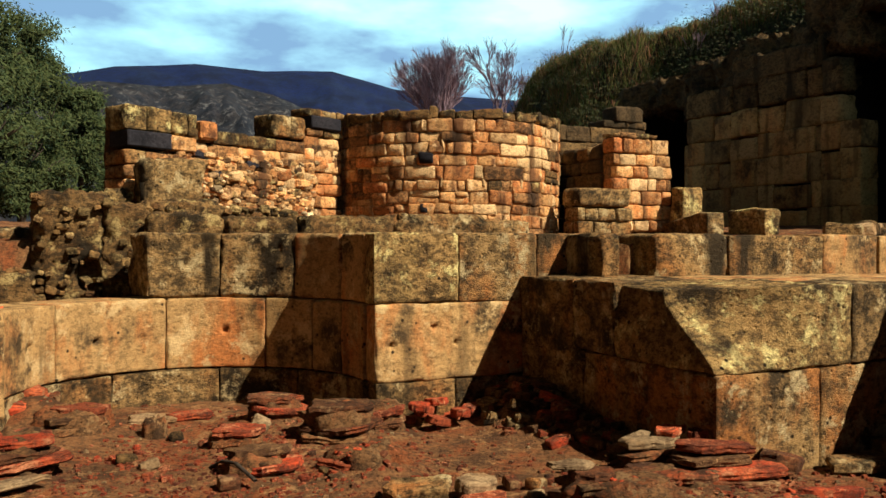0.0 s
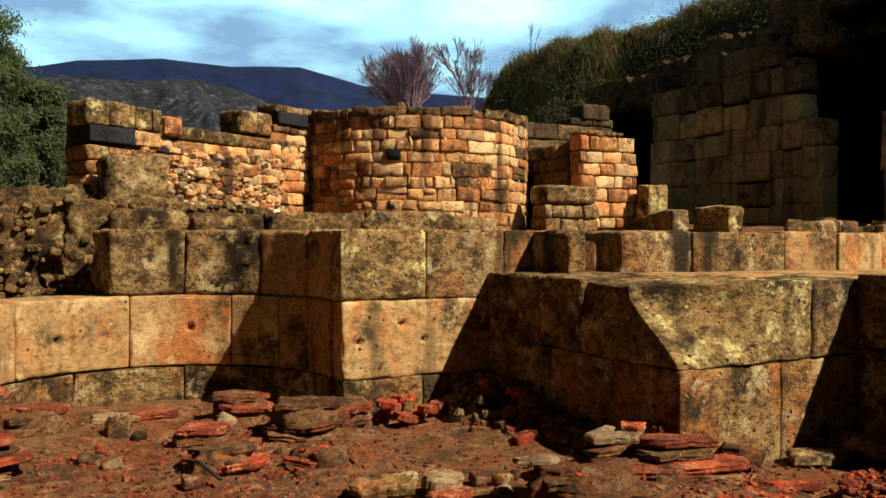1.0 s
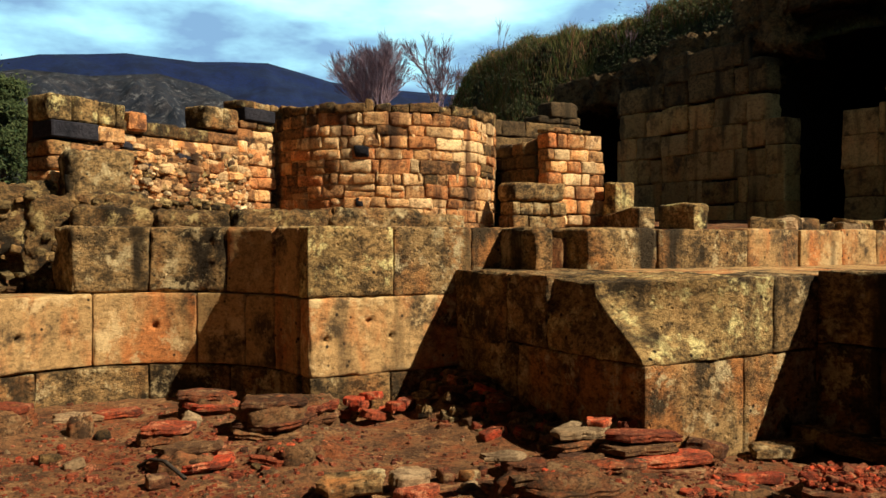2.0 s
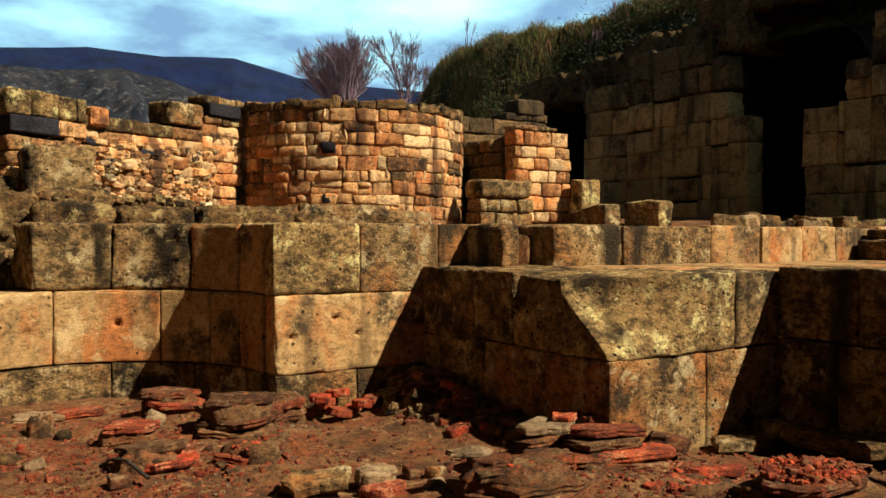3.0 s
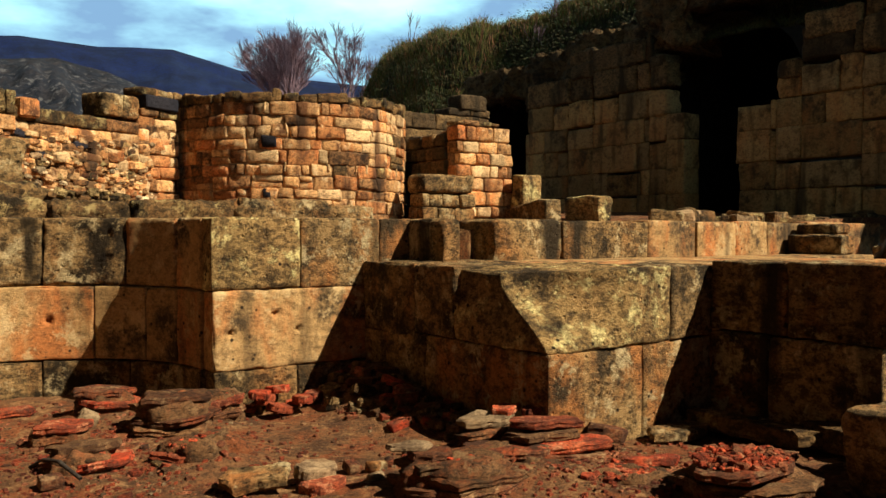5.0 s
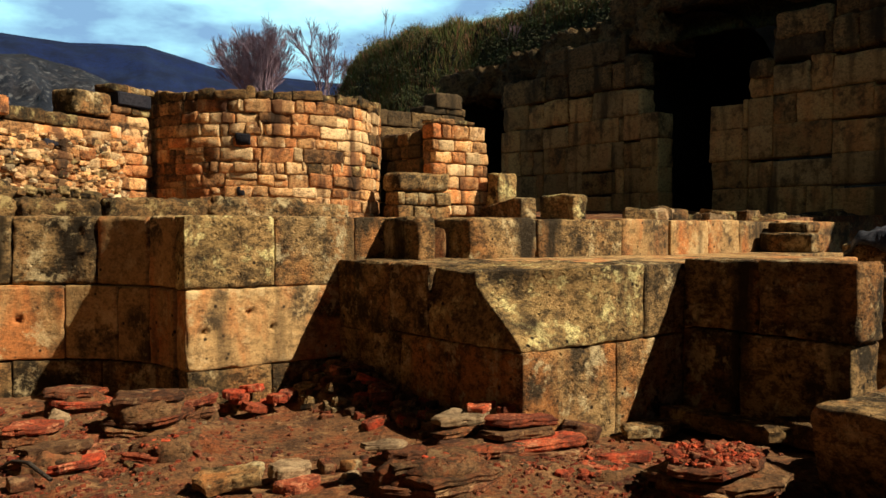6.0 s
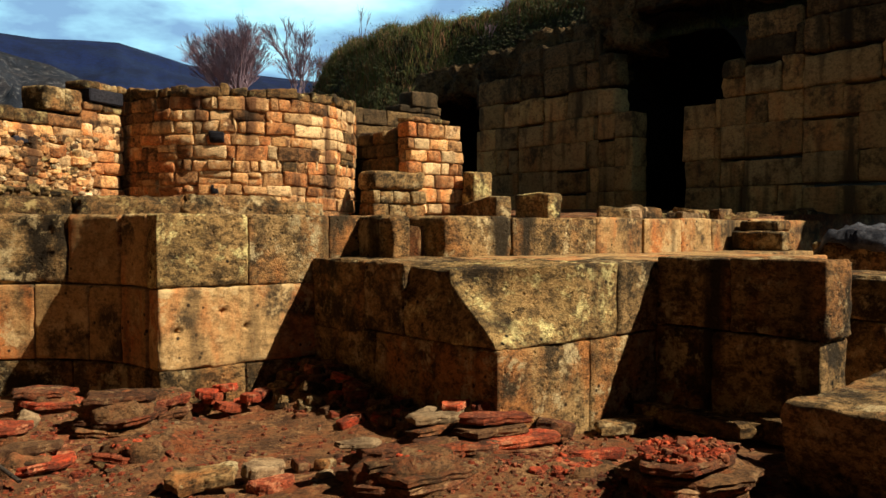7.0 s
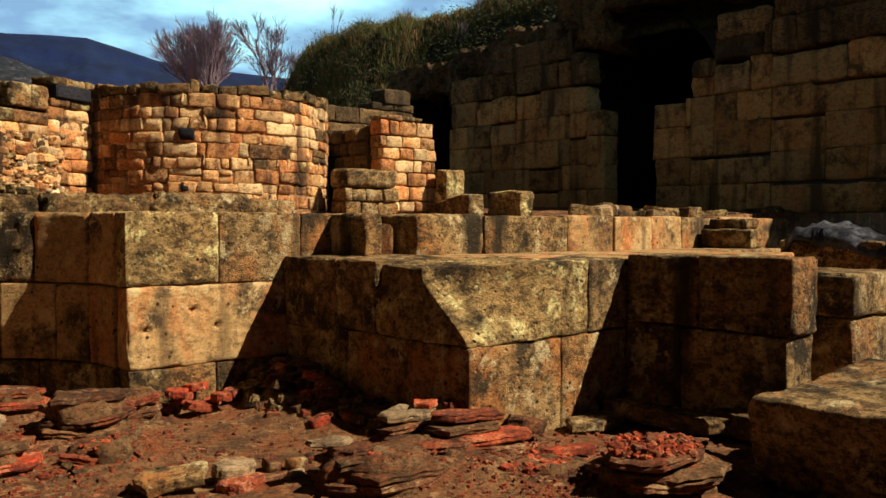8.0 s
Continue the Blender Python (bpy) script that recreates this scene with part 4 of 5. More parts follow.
# low scrub that closes the foot of the hill
sv, sf = [], []
sr = random.Random(31)
for i in range(9000):
    ang, dist = sr.uniform(8, 40), sr.uniform(44, 60)
    x, y = along(ang, dist)
    z = 1.5 + sr.random() ** 1.5 * (4.2 + 1.5 * noise.noise(Vector((ang * 0.35, 0, 0)))) * smooth(14, 24, ang)
    d = Vector((sr.gauss(0, 1), sr.gauss(0, 1), sr.gauss(0, 1))).normalized() * 0.45
    u = d.orthogonal() * 0.35
    s = len(sv)
    sv += [(x - u.x, y - u.y, z - u.z), (x + u.x, y + u.y, z + u.z), (x + d.x, y + d.y, z + d.z)]
    sf.append((s, s + 1, s + 2))
SCRUB = plain_leaf("winter_scrub", ((0.05, 0.03, 0.03), (0.07, 0.04, 0.045), (0.04, 0.05, 0.03)))
tagged(new("scrub", mesh_from("scrub", sv, sf, SCRUB)), "brown winter scrub at the foot of the hill", "scrub", kind="stuff")


# ---- hills ----
def hill(name, dist, profile, depth, material, label, rough):
    """A ridge whose crest follows a profile of (compass angle, height angle) in degrees."""
    angs = np.arange(-14, 62, 0.25)
    crest = np.interp(angs, [a for a, _ in profile], [e for _, e in profile])
    rows, vs, fs = 26, [], []
    for j in range(rows):
        t = j / (rows - 1)
        d = dist * (0.55 + 0.45 * t)
        for a, e in zip(angs, crest):
            x, y = along(a, d)
            top = dist * math.tan(radians(max(0.0, e)))
            nz = rough * top * (noise.noise(Vector((a * 0.35, t * 5, dist))) + 0.5 * noise.noise(Vector((a * 1.1, t * 13, dist))) + 0.3 * noise.noise(Vector((a * 3.1, t * 30, dist))))
            vs.append((x, y, -2 + top * t ** 0.9 + nz * (0.12 if j == rows - 1 else 1.0) * math.sin(math.pi * (0.12 + 0.8 * t))))
    for a, e in zip(angs, crest):
        x, y = along(a, dist * 1.25)
        vs.append((x, y, -5))
    n = len(angs)
    for j in range(rows):
        for i in range(n - 1):
            fs.append((j * n + i, j * n + i + 1, (j + 1) * n + i + 1, (j + 1) * n + i))
    return tagged(new(name, mesh_from(name, vs, fs, material, smooth=True)), label, "hill", kind="structure")


# distance haze and cloud shade are put into these dark bluish slope colours
FARHILL = stone("far_haze_blue_slope", (0.003, 0.012, 0.062), (0.005, 0.015, 0.055), (0.002, 0.007, 0.03), scale=0.004, bump=0.0, vary=0)
NEARHILL = stone("rocky_scrub_slope", (0.014, 0.018, 0.028), (0.028, 0.026, 0.03), (0.003, 0.005, 0.010), scale=0.035, bump=0.0, vary=0, pale=(0.085, 0.085, 0.09))
hill("hill_far", 2600, ((-14, 10.5), (1.5, 10.7), (4, 11.3), (9, 11.8), (13.5, 11.55), (15.5, 11.65), (18, 11.7), (20, 11.2), (22.2, 10.6), (26, 10.2), (31, 9.8), (40, 8), (62, 6)), 0, FARHILL, "distant scrubby mountain ridge with haze blue painted into its colour", 0.05)
hill("hill_near", 900, ((-14, 9.0), (0, 9.8), (3, 10.5), (7, 10.4), (11, 10.8), (14, 10.2), (16.5, 9.2), (19, 7.5), (24, 5.5), (34, 4), (62, 3)), 0, NEARHILL, "grey rocky hillside with scattered scrub", 0.12)


# ---- remains of the brick pillars on the floor ----
FRAG = "broken red floor brick lying loose on the earth"
SLAB = "flat pale stone slab lying on the floor bricks"


def slab_shape(sx, sy, sz, seed):
    """A flat broken piece with an uneven many-sided rim and chipped edges."""
    r = random.Random(seed)
    n = r.choice((6, 7, 8, 9))
    rim, v, f = [], [], []
    for i in range(n):
        a = 2 * math.pi * (i + r.uniform(-0.3, 0.3)) / n
        rim.append((a, r.uniform(0.8, 1.15) / max(abs(math.cos(a)), abs(math.sin(a))) ** 0.7))
    fine = []
    for (a, k), (a2, k2) in zip(rim, rim[1:] + rim[:1]):
        a2 += 2 * math.pi if a2 < a else 0
        p, q = Vector((k * math.cos(a), k * math.sin(a))), Vector((k2 * math.cos(a2), k2 * math.sin(a2)))
        for t in (0.0, 0.2, 0.4, 0.6, 0.8):
            m = p.lerp(q, t)
            g = 0.018 * min(sx, sy)
            fine.append((m.x * sx * 0.5 + r.uniform(-g, g), m.y * sy * 0.5 + r.uniform(-g, g)))
    n = len(fine)
    levels = ((-0.5, 0.93), (-0.25, 1.0), (0.05, 0.985), (0.3, 1.0), (0.5, 0.95), (0.53, 0.72), (0.50, 0.4))
    for level, s in levels:
        for px, py in fine:
            chip = s * (1 - 0.13 * max(0.0, noise.noise(Vector((px * 8, py * 8, seed + level * 5)))))
            v.append((px * chip, py * chip, sz * level + 0.014 * noise.noise(Vector((px * chip * 9, py * chip * 9, seed))) + 0.006 * noise.noise(Vector((px * chip * 30, py * chip * 30, seed)))))
    top = len(levels) - 1
    for q in range(top):
        f += [(q * n + i, q * n + (i + 1) % n, (q + 1) * n + (i + 1) % n, (q + 1) * n + i) for i in range(n)]
    v += [(0, 0, sz * 0.5), (0, 0, -sz * 0.5)]
    f += [(top * n + i, top * n + (i + 1) % n, len(v) - 2) for i in range(n)] + [((i + 1) % n, i, len(v) - 1) for i in range(n)]
    return v, f


def slab(x, y, z, sx, sy, sz, material, seed, turn=0.0, tilt=(0.0, 0.0), label=FRAG, name="brick_fragment", group="loose bricks", parent=None):
    ob = new(name, mesh_from(name, *slab_shape(sx, sy, sz, seed), material))
    ob.location = (x, y, z + sz / 2)
    ob.rotation_euler = (radians(tilt[0]), radians(tilt[1]), radians(turn))
    if parent:
        return under(ob, parent)
    return tagged(ob, label, "brick" if "brick" in name else "stone", group)


LUMP = stone("crushed_brick_mortar", (0.23, 0.115, 0.048), (0.27, 0.085, 0.03), (0.05, 0.027, 0.013), bump=1.0, scale=1.6, spots=0.55, vary=0.25, pale=(0.27, 0.16, 0.075))
CRUMBS = stone("crushed_red_brick", (0.50, 0.085, 0.03), (0.42, 0.055, 0.02), (0.12, 0.03, 0.015), bump=0.9, scale=1.6, vary=0.5, alt=(0.30, 0.12, 0.055), island=True)


def stump(x, y, rx, ry, high, seed, label, turn=0.0, tiles=(), crumbs=0, z=-0.05, ragged=0.16, upright=0.12):
    """The stump of a floor pillar: brick courses caked in mortar and earth, broken at the top. Tiles are (dx, dy, height, sx, sy, turn, material)."""
    st = thing("brick_pillar_stump", x, y, z, label, "brick pillar", "stumps of the floor pillars")
    r = random.Random(seed)
    around, rows = 56, max(6, int((high - z) / 0.022))
    vs, fs, tall = [], [], high - z
    for j in range(rows + 1):
        t = j / rows
        for i in range(around):
            a = 2 * math.pi * i / around
            d = Vector((math.cos(a), math.sin(a), 0))
            q = d * 1.4 + Vector((seed * 5.3, 0, 0))
            course = 0.035 * math.cos(t * tall / 0.052 * 2 * math.pi + 2 * noise.noise(q * 2))
            k = 0.95 + ragged * noise.noise(q) * 1.5 + 0.5 * ragged * noise.noise(Vector((q.x * 3, q.y * 3, t * tall * 14))) + course + 0.06 * (1 - t) ** 2 - upright * t
            rim = 1 - 0.25 * max(0.0, t - 0.82) / 0.18
            zz = t * tall * (1 + 0.22 * noise.noise(q * 1.7 + Vector((0, 0, 5))) * t)
            vs.append((rx * k * rim * d.x, ry * k * rim * d.y, zz))
    rings = 4
    last = rows
    for m in range(1, rings + 1):
        s = 1 - m / (rings + 0.4)
        for i in range(around):
            p = vs[rows * around + i]
            w = Vector((p[0] * s * 9 + seed, p[1] * s * 9, 0))
            vs.append((p[0] * s, p[1] * s, tall * (1 - (1 - p[2] / tall) * s) + 0.03 * noise.noise(w)))
        last += 1
    for j in range(last):
        fs += [(j * around + i, j * around + (i + 1) % around, (j + 1) * around + (i + 1) % around, (j + 1) * around + i) for i in range(around)]
    fs.append(tuple(last * around + i for i in range(around)))
    ob = new("mortar_body", mesh_from("mortar_body", vs, fs, LUMP, smooth=True))
    ob.location, ob.rotation_euler = (x, y, z), (0, 0, radians(turn))
    under(ob, st)
    c, sn = math.cos(radians(turn)), math.sin(radians(turn))
    for i, (dx, dy, h, sx, sy, tt, m) in enumerate(tiles):
        slab(x + dx * c - dy * sn, y + dx * sn + dy * c, h - 0.008, sx, sy, 0.05, m, seed * 17 + i, turn + tt, (r.uniform(-4, 4), r.uniform(-4, 4)), name="brick", parent=st)
    if crumbs:
        bits = []
        for i in range(crumbs):
            a, k, w = r.uniform(0, 6.28), math.sqrt(r.random()) * 0.72, 0.010 + 0.034 * r.random() ** 2.5
            bits.append((x + rx * k * math.cos(a), y + ry * k * math.sin(a), high * (0.97 - 0.3 * k * k) + r.uniform(-0.025, 0.005), w * 1.4, w, w * 0.7, (r.uniform(-25, 25), r.uniform(-25, 25), r.uniform(0, 180)), seed * 90 + i))
        loose_mass(st, "brick_rubble", bits, CRUMBS, "crumbled red brick lying on the broken top")
    return st


PILA = "worn stump of a round brick pillar standing on the earth floor"
B, O, P, M = BRICK, OLDBRICK, PALESTONE, LUMP
stump(0.19, 6.98, 0.31, 0.27, 0.25, 1, PILA, -6, ((0.0, -0.02, 0.03, 0.64, 0.54, 0, O), (-0.02, -0.04, 0.10, 0.60, 0.50, 25, M), (0.02, -0.03, 0.165, 0.56, 0.46, 10, O), (0.08, -0.02, 0.215, 0.40, 0.34, 30, B)), 40)
stump(-0.22, 6.0, 0.28, 0.26, 0.27, 2, PILA, 12, ((0.02, -0.02, 0.03, 0.60, 0.52, 40, O), (0.05, -0.04, 0.095, 0.56, 0.50, 10, B), (0.02, -0.05, 0.16, 0.54, 0.46, 20, O), (0.03, -0.03, 0.23, 0.46, 0.40, 0, B)), 40)
stump(1.25, 6.12, 0.20, 0.17, 0.14, 3, PILA, -20, ((0.0, 0.0, 0.05, 0.40, 0.32, 30, M), (0.02, -0.02, 0.125, 0.36, 0.28, 0, B)), 10)
stump(1.22, 5.42, 0.22, 0.18, 0.13, 4, PILA, -15, ((0.12, -0.02, 0.04, 0.42, 0.30, 12, B), (0.02, 0.02, 0.07, 0.40, 0.32, 50, M), (0.03, 0.03, 0.125, 0.44, 0.24, -5, O)), 26)
stump(1.72, 6.82, 0.25, 0.20, 0.22, 5, PILA, -12, ((0.0, 0.0, 0.05, 0.48, 0.38, 40, M), (0.03, -0.04, 0.13, 0.44, 0.32, 14, B), (0.0, 0.0, 0.205, 0.44, 0.30, 0, O)), 8)
stump(2.02, 6.08, 0.30, 0.25, 0.27, 6, PILA, -10, ((0.0, -0.02, 0.04, 0.62, 0.52, 0, M), (0.02, -0.02, 0.11, 0.60, 0.50, 30, O), (-0.02, -0.02, 0.18, 0.58, 0.48, 14, M), (0.02, 0.0, 0.25, 0.52, 0.40, 0, O)), 14, upright=0.02)
stump(2.42, 6.28, 0.22, 0.19, 0.22, 7, PILA, 8, ((0.0, -0.03, 0.14, 0.42, 0.34, 0, B), (0.0, -0.02, 0.06, 0.46, 0.38, 30, O)), 60)
stump(1.93, 5.22, 0.32, 0.22, 0.15, 8, "low heap of crumbled red brick over a pillar stump", -18, ((-0.04, -0.02, 0.03, 0.52, 0.34, 0, B), (0.06, 0.03, 0.075, 0.38, 0.26, 30, B)), 330, ragged=0.2, upright=0.15)
# the broad ruined pillar in the foreground, its courses laid open one behind another
stump(3.58, 3.98, 0.40, 0.32, 0.13, 10, "broad ruined brick pillar with its courses laid open", -28, ((-0.08, -0.02, 0.03, 0.84, 0.62, 0, M), (-0.06, 0.0, 0.10, 0.72, 0.56, 10, O), (0.30, -0.14, 0.055, 0.56, 0.26, 8, O), (0.28, -0.12, 0.115, 0.54, 0.22, 6, B),
      (0.14, 0.02, 0.165, 0.54, 0.34, 12, O), (0.16, 0.04, 0.225, 0.50, 0.24, 14, B), (-0.2, 0.2, 0.155, 0.50, 0.34, 24, M), (-0.18, 0.22, 0.215, 0.44, 0.28, 20, P), (-0.04, 0.30, 0.26, 0.26, 0.16, 20, B), (0.14, 0.26, 0.255, 0.17, 0.10, -10, B)), 46)
stump(3.86, 3.34, 0.32, 0.22, 0.06, 11, "low spread of broken brick before the ruined pillar", -30, ((0.2, 0.12, 0.05, 0.36, 0.10, 8, B), (0.0, 0.0, 0.02, 0.40, 0.26, 30, B)), 190, ragged=0.2, upright=0.2)
stump(4.12, 2.70, 0.36, 0.29, 0.20, 12, "broad round brick slab, broken and dusty, on the floor", -20, ((0.0, 0.0, 0.05, 0.74, 0.60, 30, O), (0.02, -0.03, 0.11, 0.80, 0.64, 0, M), (-0.02, 0.0, 0.17, 0.72, 0.56, 20, O)), 0)
loose_mass(None, "red_brick_crust", [(4.10 + (k := 0.30 * math.sqrt(rnd.random())) * math.cos(q := rnd.uniform(0, 6.28)), 2.72 + 0.8 * k * math.sin(q), 0.222 + rnd.uniform(-0.008, 0.008), (w := 0.012 + 0.04 * rnd.random() ** 2) * 1.4, w, w * 0.7, (rnd.uniform(-25, 25), rnd.uniform(-25, 25), rnd.uniform(0, 180)), 7000 + i) for i in range(300)], CRUMBS, "crust of crushed red brick on the broad slab")
stump(0.76, 6.74, 0.10, 0.09, 0.15, 13, "small dark stump of mortar on the floor", 0)


slab(4.28, 3.90, 0.06, 0.30, 0.18, 0.09, OLDBRICK, 706, -30, (0, 12))
slab(4.95, 3.80, 0.0, 0.62, 0.30, 0.07, PITTED, 707, -4, (0, 0), "worn paving slab at the foot of the platform", "stone_slab", "loose slabs")
slab(5.32, 3.5, 0.02, 0.26, 1.2, 0.12, CORE, 709, 2, (0, 0), "dark footing stone along the spur wall", "stone_slab", "loose slabs")
slab(5.45, 2.75, 0.02, 0.3, 0.8, 0.16, CORE, 710, -3, (0, 0), "dark footing stone along the spur wall", "stone_slab", "loose slabs")
slab(1.95, 4.45, 0.03, 0.42, 0.24, 0.07, ASHLAR, 711, -25, (8, -6), "tilted orange-brown stone slab on the earth", "stone_slab", "loose slabs")
slab(2.32, 4.36, 0.03, 0.28, 0.2, 0.08, PALESTONE, 712, 10, (8, 4), "pale greenish lump of limestone on the earth", "stone_slab", "loose slabs")
slab(2.30, 4.22, -0.02, 0.30, 0.14, 0.07, BRICK, 713, 0)
slab(0.80, 7.22, 0.04, 0.42, 0.24, 0.035, PALESTONE, 714, -12, (3, 0), SLAB, "stone_slab", "loose slabs")
slab(1.08, 7.22, 0.04, 0.40, 0.2, 0.045, BRICK, 715, -8, (3, 0))
slab(4.55, 3.22, 0.02, 0.19, 0.13, 0.06, PALESTONE, 716, 20, (5, 6), "pale flake of stone beside the brick slab", "stone_slab", "loose slabs")
for i, (bx, by) in enumerate(((2.68, 6.33), (2.84, 6.30), (2.98, 6.35), (3.12, 6.30), (3.24, 6.22), (2.76, 6.2), (2.92, 6.18), (3.1, 6.12))):
    slab(bx, by, 0.02 + 0.06 * (i % 3), 0.2, 0.14, 0.06, BRICK, 730 + i, rnd.uniform(-40, 40), (rnd.uniform(-8, 8), rnd.uniform(-8, 8)))
for i in range(14):
    px, py = -0.2 + rnd.gauss(0, 0.2), 7.35 + rnd.gauss(0, 0.12)
    slab(px, py, ground_height(px, py), rnd.uniform(0.1, 0.24), rnd.uniform(0.08, 0.16), 0.05, rnd.choice((BRICK, BRICK, OLDBRICK)), 840 + i, rnd.uniform(0, 180), (rnd.uniform(-15, 15), rnd.uniform(-15, 15)))
for i in range(30):
    px, py = rnd.choice(((1.3, 5.6), (1.7, 5.3), (3.6, 3.3), (0.5, 6.3)))
    px, py = px + rnd.gauss(0, 0.35), py + rnd.gauss(0, 0.3)
    slab(px, py, ground_height(px, py) - 0.01, rnd.uniform(0.06, 0.13), rnd.uniform(0.04, 0.09), 0.035, rnd.choice((BRICK, BRICK, OLDBRICK)), 870 + i, rnd.uniform(0, 180), (rnd.uniform(-15, 15), rnd.uniform(-15, 15)))
# splinter of white stone and dark chunks
ob = rubble(None, "stone_fragment", 1.50, 6.45, 0.0, 0.15, 0.09, 0.17, PALESTONE, 745, (10, 28, 0), fine=True)
tagged(ob, "pointed pale stone leaning among the bricks", "stone", "loose stones")
for i, (px, py, s, m) in enumerate(((0.9, 6.62, 0.14, CORE), (1.02, 5.2, 0.16, OLDBRICK), (1.66, 5.2, 0.14, CORE), (0.5, 6.05, 0.17, CORE), (0.62, 5.85, 0.15, PALESTONE), (2.6, 4.45, 0.14, OLDBRICK), (2.72, 4.36, 0.16, ASHLAR), (2.86, 4.42, 0.12, OLDBRICK), (2.62, 4.2, 0.12, PALESTONE), (2.5, 4.1, 0.1, PALESTONE), (4.0, 3.1, 0.15, PALESTONE), (3.1, 4.6, 0.1, PALESTONE), (2.95, 4.32, 0.13, ASHLAR))):
    ob = rubble(None, "stone_fragment", px, py, -0.01, s * 0.85, s * 0.6, s * 0.45, m, 750 + i, (rnd.uniform(-15, 15), rnd.uniform(-15, 15), rnd.uniform(0, 90)), fine=True)
    tagged(ob, "broken stone lying loose on the earth floor", "stone", "loose stones")
stump(2.86, 3.74, 0.35, 0.23, 0.20, 14, "low rounded remains of a pillar caked in mortar", -24, ((0.0, 0.0, 0.03, 0.78, 0.52, 0, O), (0.06, 0.0, 0.09, 0.66, 0.46, 30, M), (-0.02, 0.02, 0.15, 0.56, 0.40, 10, M), (-0.12, 0.06, 0.19, 0.30, 0.22, 40, O)), 110, ragged=0.24, upright=0.1)
slab(2.70, 3.92, 0.235, 0.3, 0.16, 0.03, PALESTONE, 781, -5, (0, 4), SLAB, "stone_slab", "loose slabs")

# heap of rubble against the shaded side of the platform
heap = thing("rubble_heap", 3.6, 5.9, 0, "heap of broken brick and stone against the platform", "rubble heap")
for i in range(190):
    t = rnd.random()
    px, py = 3.82 - abs(rnd.gauss(0, 0.22)) * (0.6 + 0.8 * t), 4.6 + 1.8 * t
    sz = rnd.uniform(0.05, 0.16)
    gz = ground_height(px, py)
    rubble(heap, "heap_stone", px, min(py, 6.35), gz - 0.03, sz * 1.3, sz, sz * 0.55, rnd.choice((OLDBRICK, OLDBRICK, BRICK, CORE, PITTED)), 800 + i, (rnd.uniform(-20, 20), rnd.uniform(-20, 20), rnd.uniform(0, 180)))

# small stones along the top of the right-hand wall
for i in range(26):
    px = 8.1 + 0.21 * i + rnd.uniform(-0.08, 0.08)
    w = rnd.uniform(0.18, 0.40)
    ob = rubble(None, "wall_top_stone", px, 6.60 + rnd.uniform(-0.15, 0.25), 1.56, w * 1.4, w * 0.9, 0.04 + w * rnd.uniform(0.25, 0.45), rnd.choice((CAPSTONE, CORE, PITTED, PALESTONE, CAPSTONE)), 930 + i, (rnd.uniform(-10, 10), rnd.uniform(-10, 10), rnd.uniform(0, 180)))
    tagged(ob, "loose field stone lying along the wall top", "stone", "stones along the wall top")

# a rumpled grey sheet weighed down by stones
SHEET = stone("grey_plastic_sheet", (0.10, 0.105, 0.125), (0.035, 0.036, 0.045), (0.014, 0.015, 0.02), bump=0.2, rough=0.3, vary=0.0, pits=0.0)
sv, sf, n = [], [], 26
for j in range(n):
    for i in range(n):
        u, v = i / (n - 1), j / (n - 1)
        z = 1.33 + 0.16 * smooth(0.2, 0.8, v) * (1 - smooth(0.85, 1.0, v)) + 0.07 * noise.noise(Vector((u * 4, v * 4, 2))) + 0.06 * noise.noise(Vector((u * 9, v * 7, 5))) + 0.035 * noise.noise(Vector((u * 22, v * 18, 7))) - 0.2 * (1 - smooth(0.0, 0.1, u))
        sv.append((10.33 + 1.4 * u, 3.8 + 1.35 * v, max(z, 1.31) if u > 0.1 else z))
for j in range(n - 1):
    for i in range(n - 1):
        sf.append((j * n + i, j * n + i + 1, (j + 1) * n + i + 1, (j + 1) * n + i))
sheet = new("plastic_sheet", mesh_from("plastic_sheet", sv, sf, SHEET, smooth=True))
thick = sheet.modifiers.new("thickness", "SOLIDIFY")
thick.thickness = 0.01
tagged(sheet, "rumpled grey plastic sheet spread over the wall end", "plastic sheet")

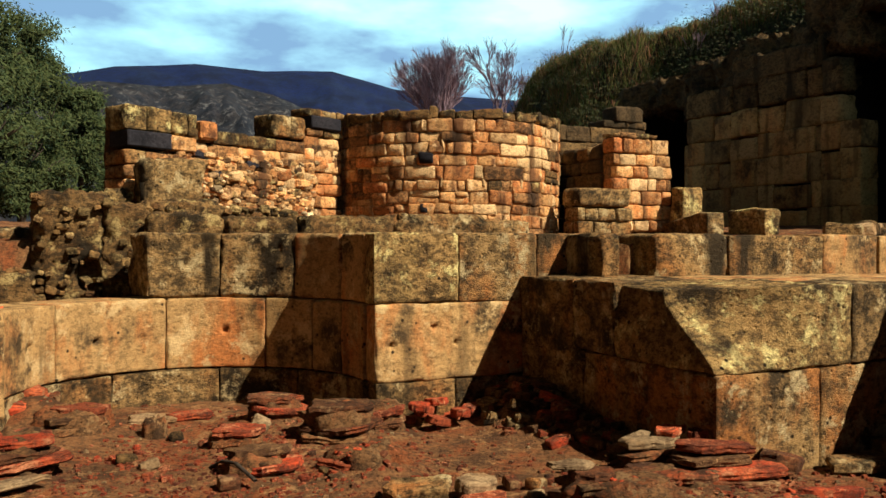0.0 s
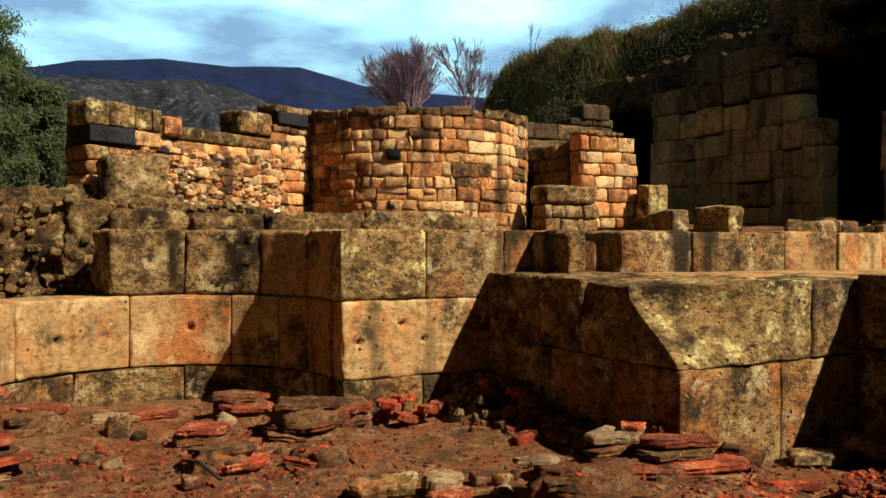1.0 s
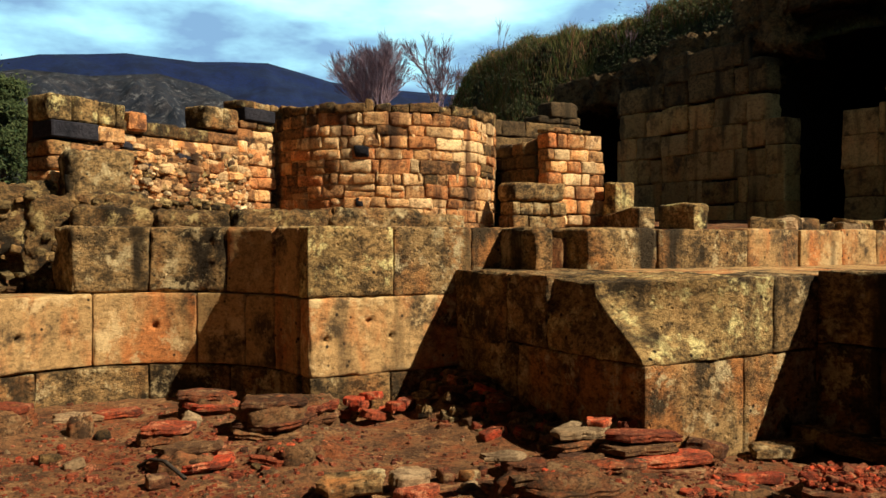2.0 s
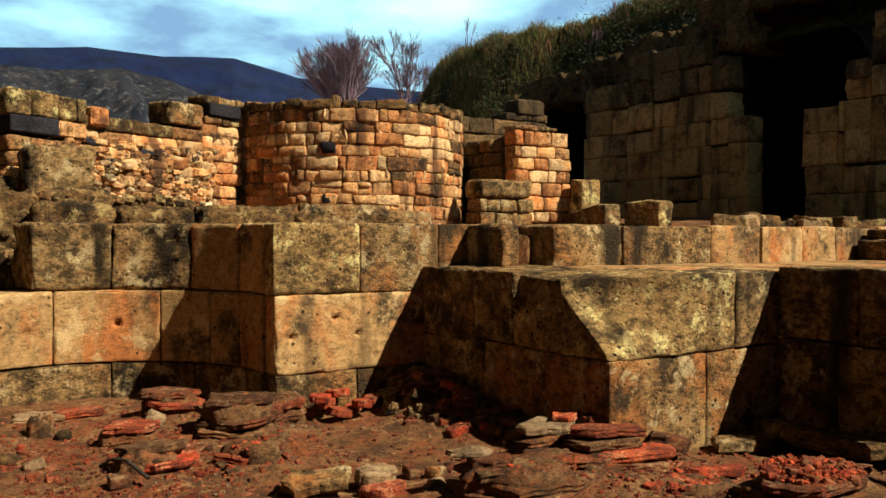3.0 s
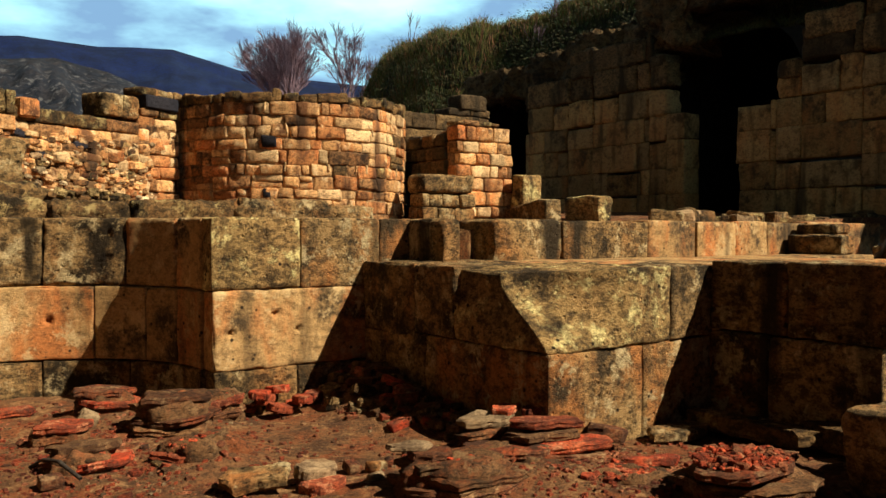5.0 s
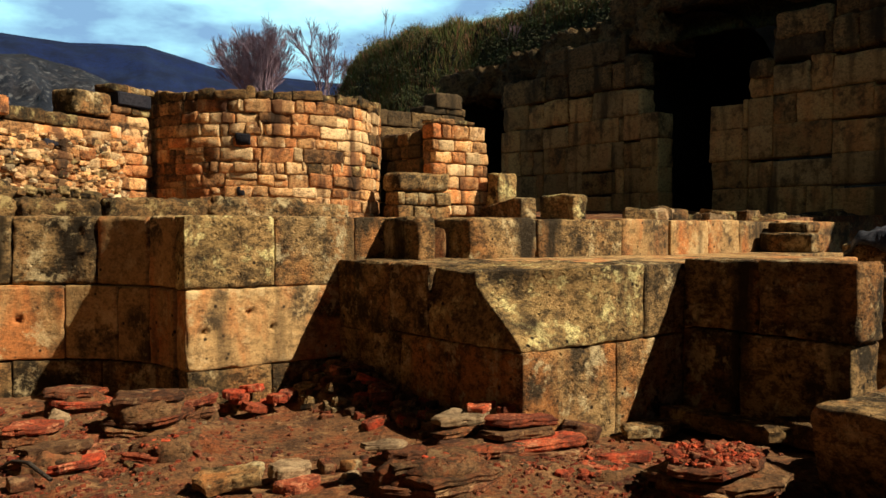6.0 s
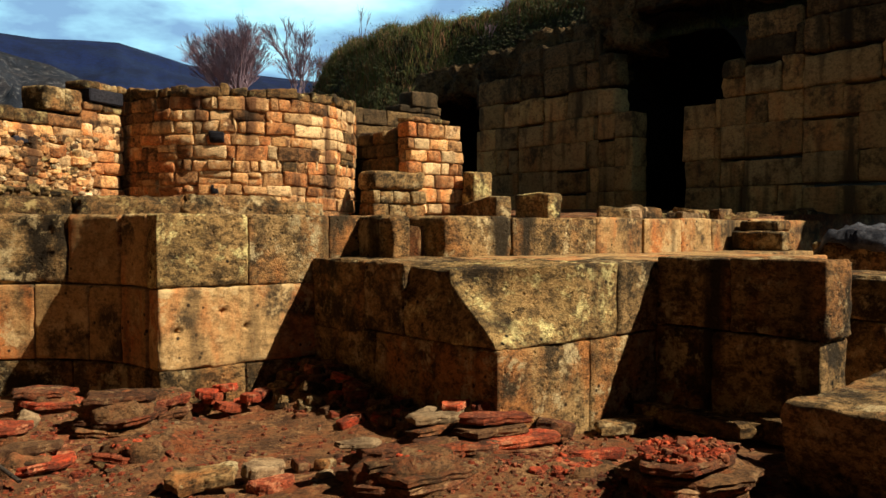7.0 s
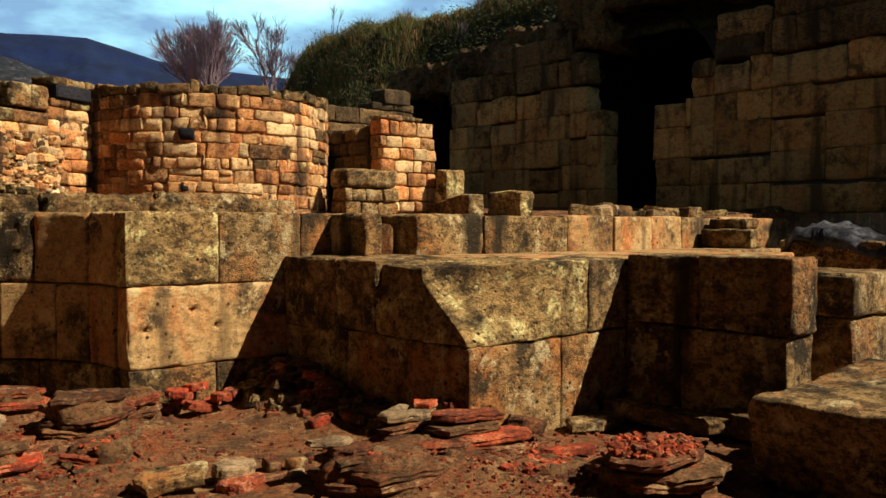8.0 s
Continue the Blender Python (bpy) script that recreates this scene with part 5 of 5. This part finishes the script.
# a dry stick and a pale broken slab among the bricks
sv, sf = [], []
pts = [Vector((0.98, 5.62, 0.02)), Vector((1.03, 5.45, 0.10)), Vector((1.08, 5.28, 0.12)), Vector((1.16, 5.08, 0.05))]
for a, b2 in zip(pts, pts[1:]):
    tube(sv, sf, a, b2, 0.013, 0.012, 6)
tagged(new("stick", mesh_from("stick", sv, sf, BARK, smooth=True)), "dark dry stick lying over the broken bricks", "stick")
slab(-0.22, 5.62, 0.04, 0.5, 0.16, 0.035, PALESTONE, 790, 12, (0, -4), "pale broken slab lying over dusty bricks", "stone_slab", "loose slabs")

# crushed brick, pebbles and grit
def grit(name, count, lo, hi, material, seed, label, area, lift=0.0):
    r = random.Random(seed)
    vs, fs = [], []
    for _ in range(count):
        x, y = area(r)
        if not in_basin(x, y) or (x > 3.8 and y > 3.95) or (x > 5.4):
            continue
        z = ground_height(x, y) + lift
        s = lo + (hi - lo) * r.random() ** 2.5
        t, flat = r.uniform(0, 6.28), r.uniform(0.3, 0.7)
        k = len(vs)
        for a in range(4):
            q = t + a * math.pi / 2 + r.uniform(-0.4, 0.4)
            vs.append((x + s * math.cos(q), y + s * 0.8 * math.sin(q), z - 0.004))
        for a in range(4):
            q = t + a * math.pi / 2 + r.uniform(-0.4, 0.4)
            vs.append((x + 0.7 * s * math.cos(q), y + 0.6 * s * math.sin(q), z + s * flat * r.uniform(0.7, 1.2)))
        fs += [(k, k + 1, k + 5, k + 4), (k + 1, k + 2, k + 6, k + 5), (k + 2, k + 3, k + 7, k + 6), (k + 3, k, k + 4, k + 7), (k + 4, k + 5, k + 6, k + 7)]
    return tagged(new(name, mesh_from(name, vs, fs, material)), label, "rubble", kind="stuff")


def anywhere(r):
    return r.uniform(-0.8, 5.4), r.uniform(1.8, 8.0)


def red_zone(r):
    if r.random() < 0.6:
        return r.gauss(1.2, 0.75), r.gauss(5.6, 0.75)
    return r.gauss(3.8, 0.5), r.gauss(3.3, 0.6)


grit("brick_rubble", 5200, 0.004, 0.03, BRICK, 61, "crushed red brick scattered over the floor", red_zone)
grit("dusty_rubble", 2600, 0.005, 0.035, OLDBRICK, 62, "dusty brick and earth crumbs over the floor", anywhere)
grit("pebbles", 700, 0.006, 0.028, PALESTONE, 63, "small pale stones scattered on the earth", anywhere)
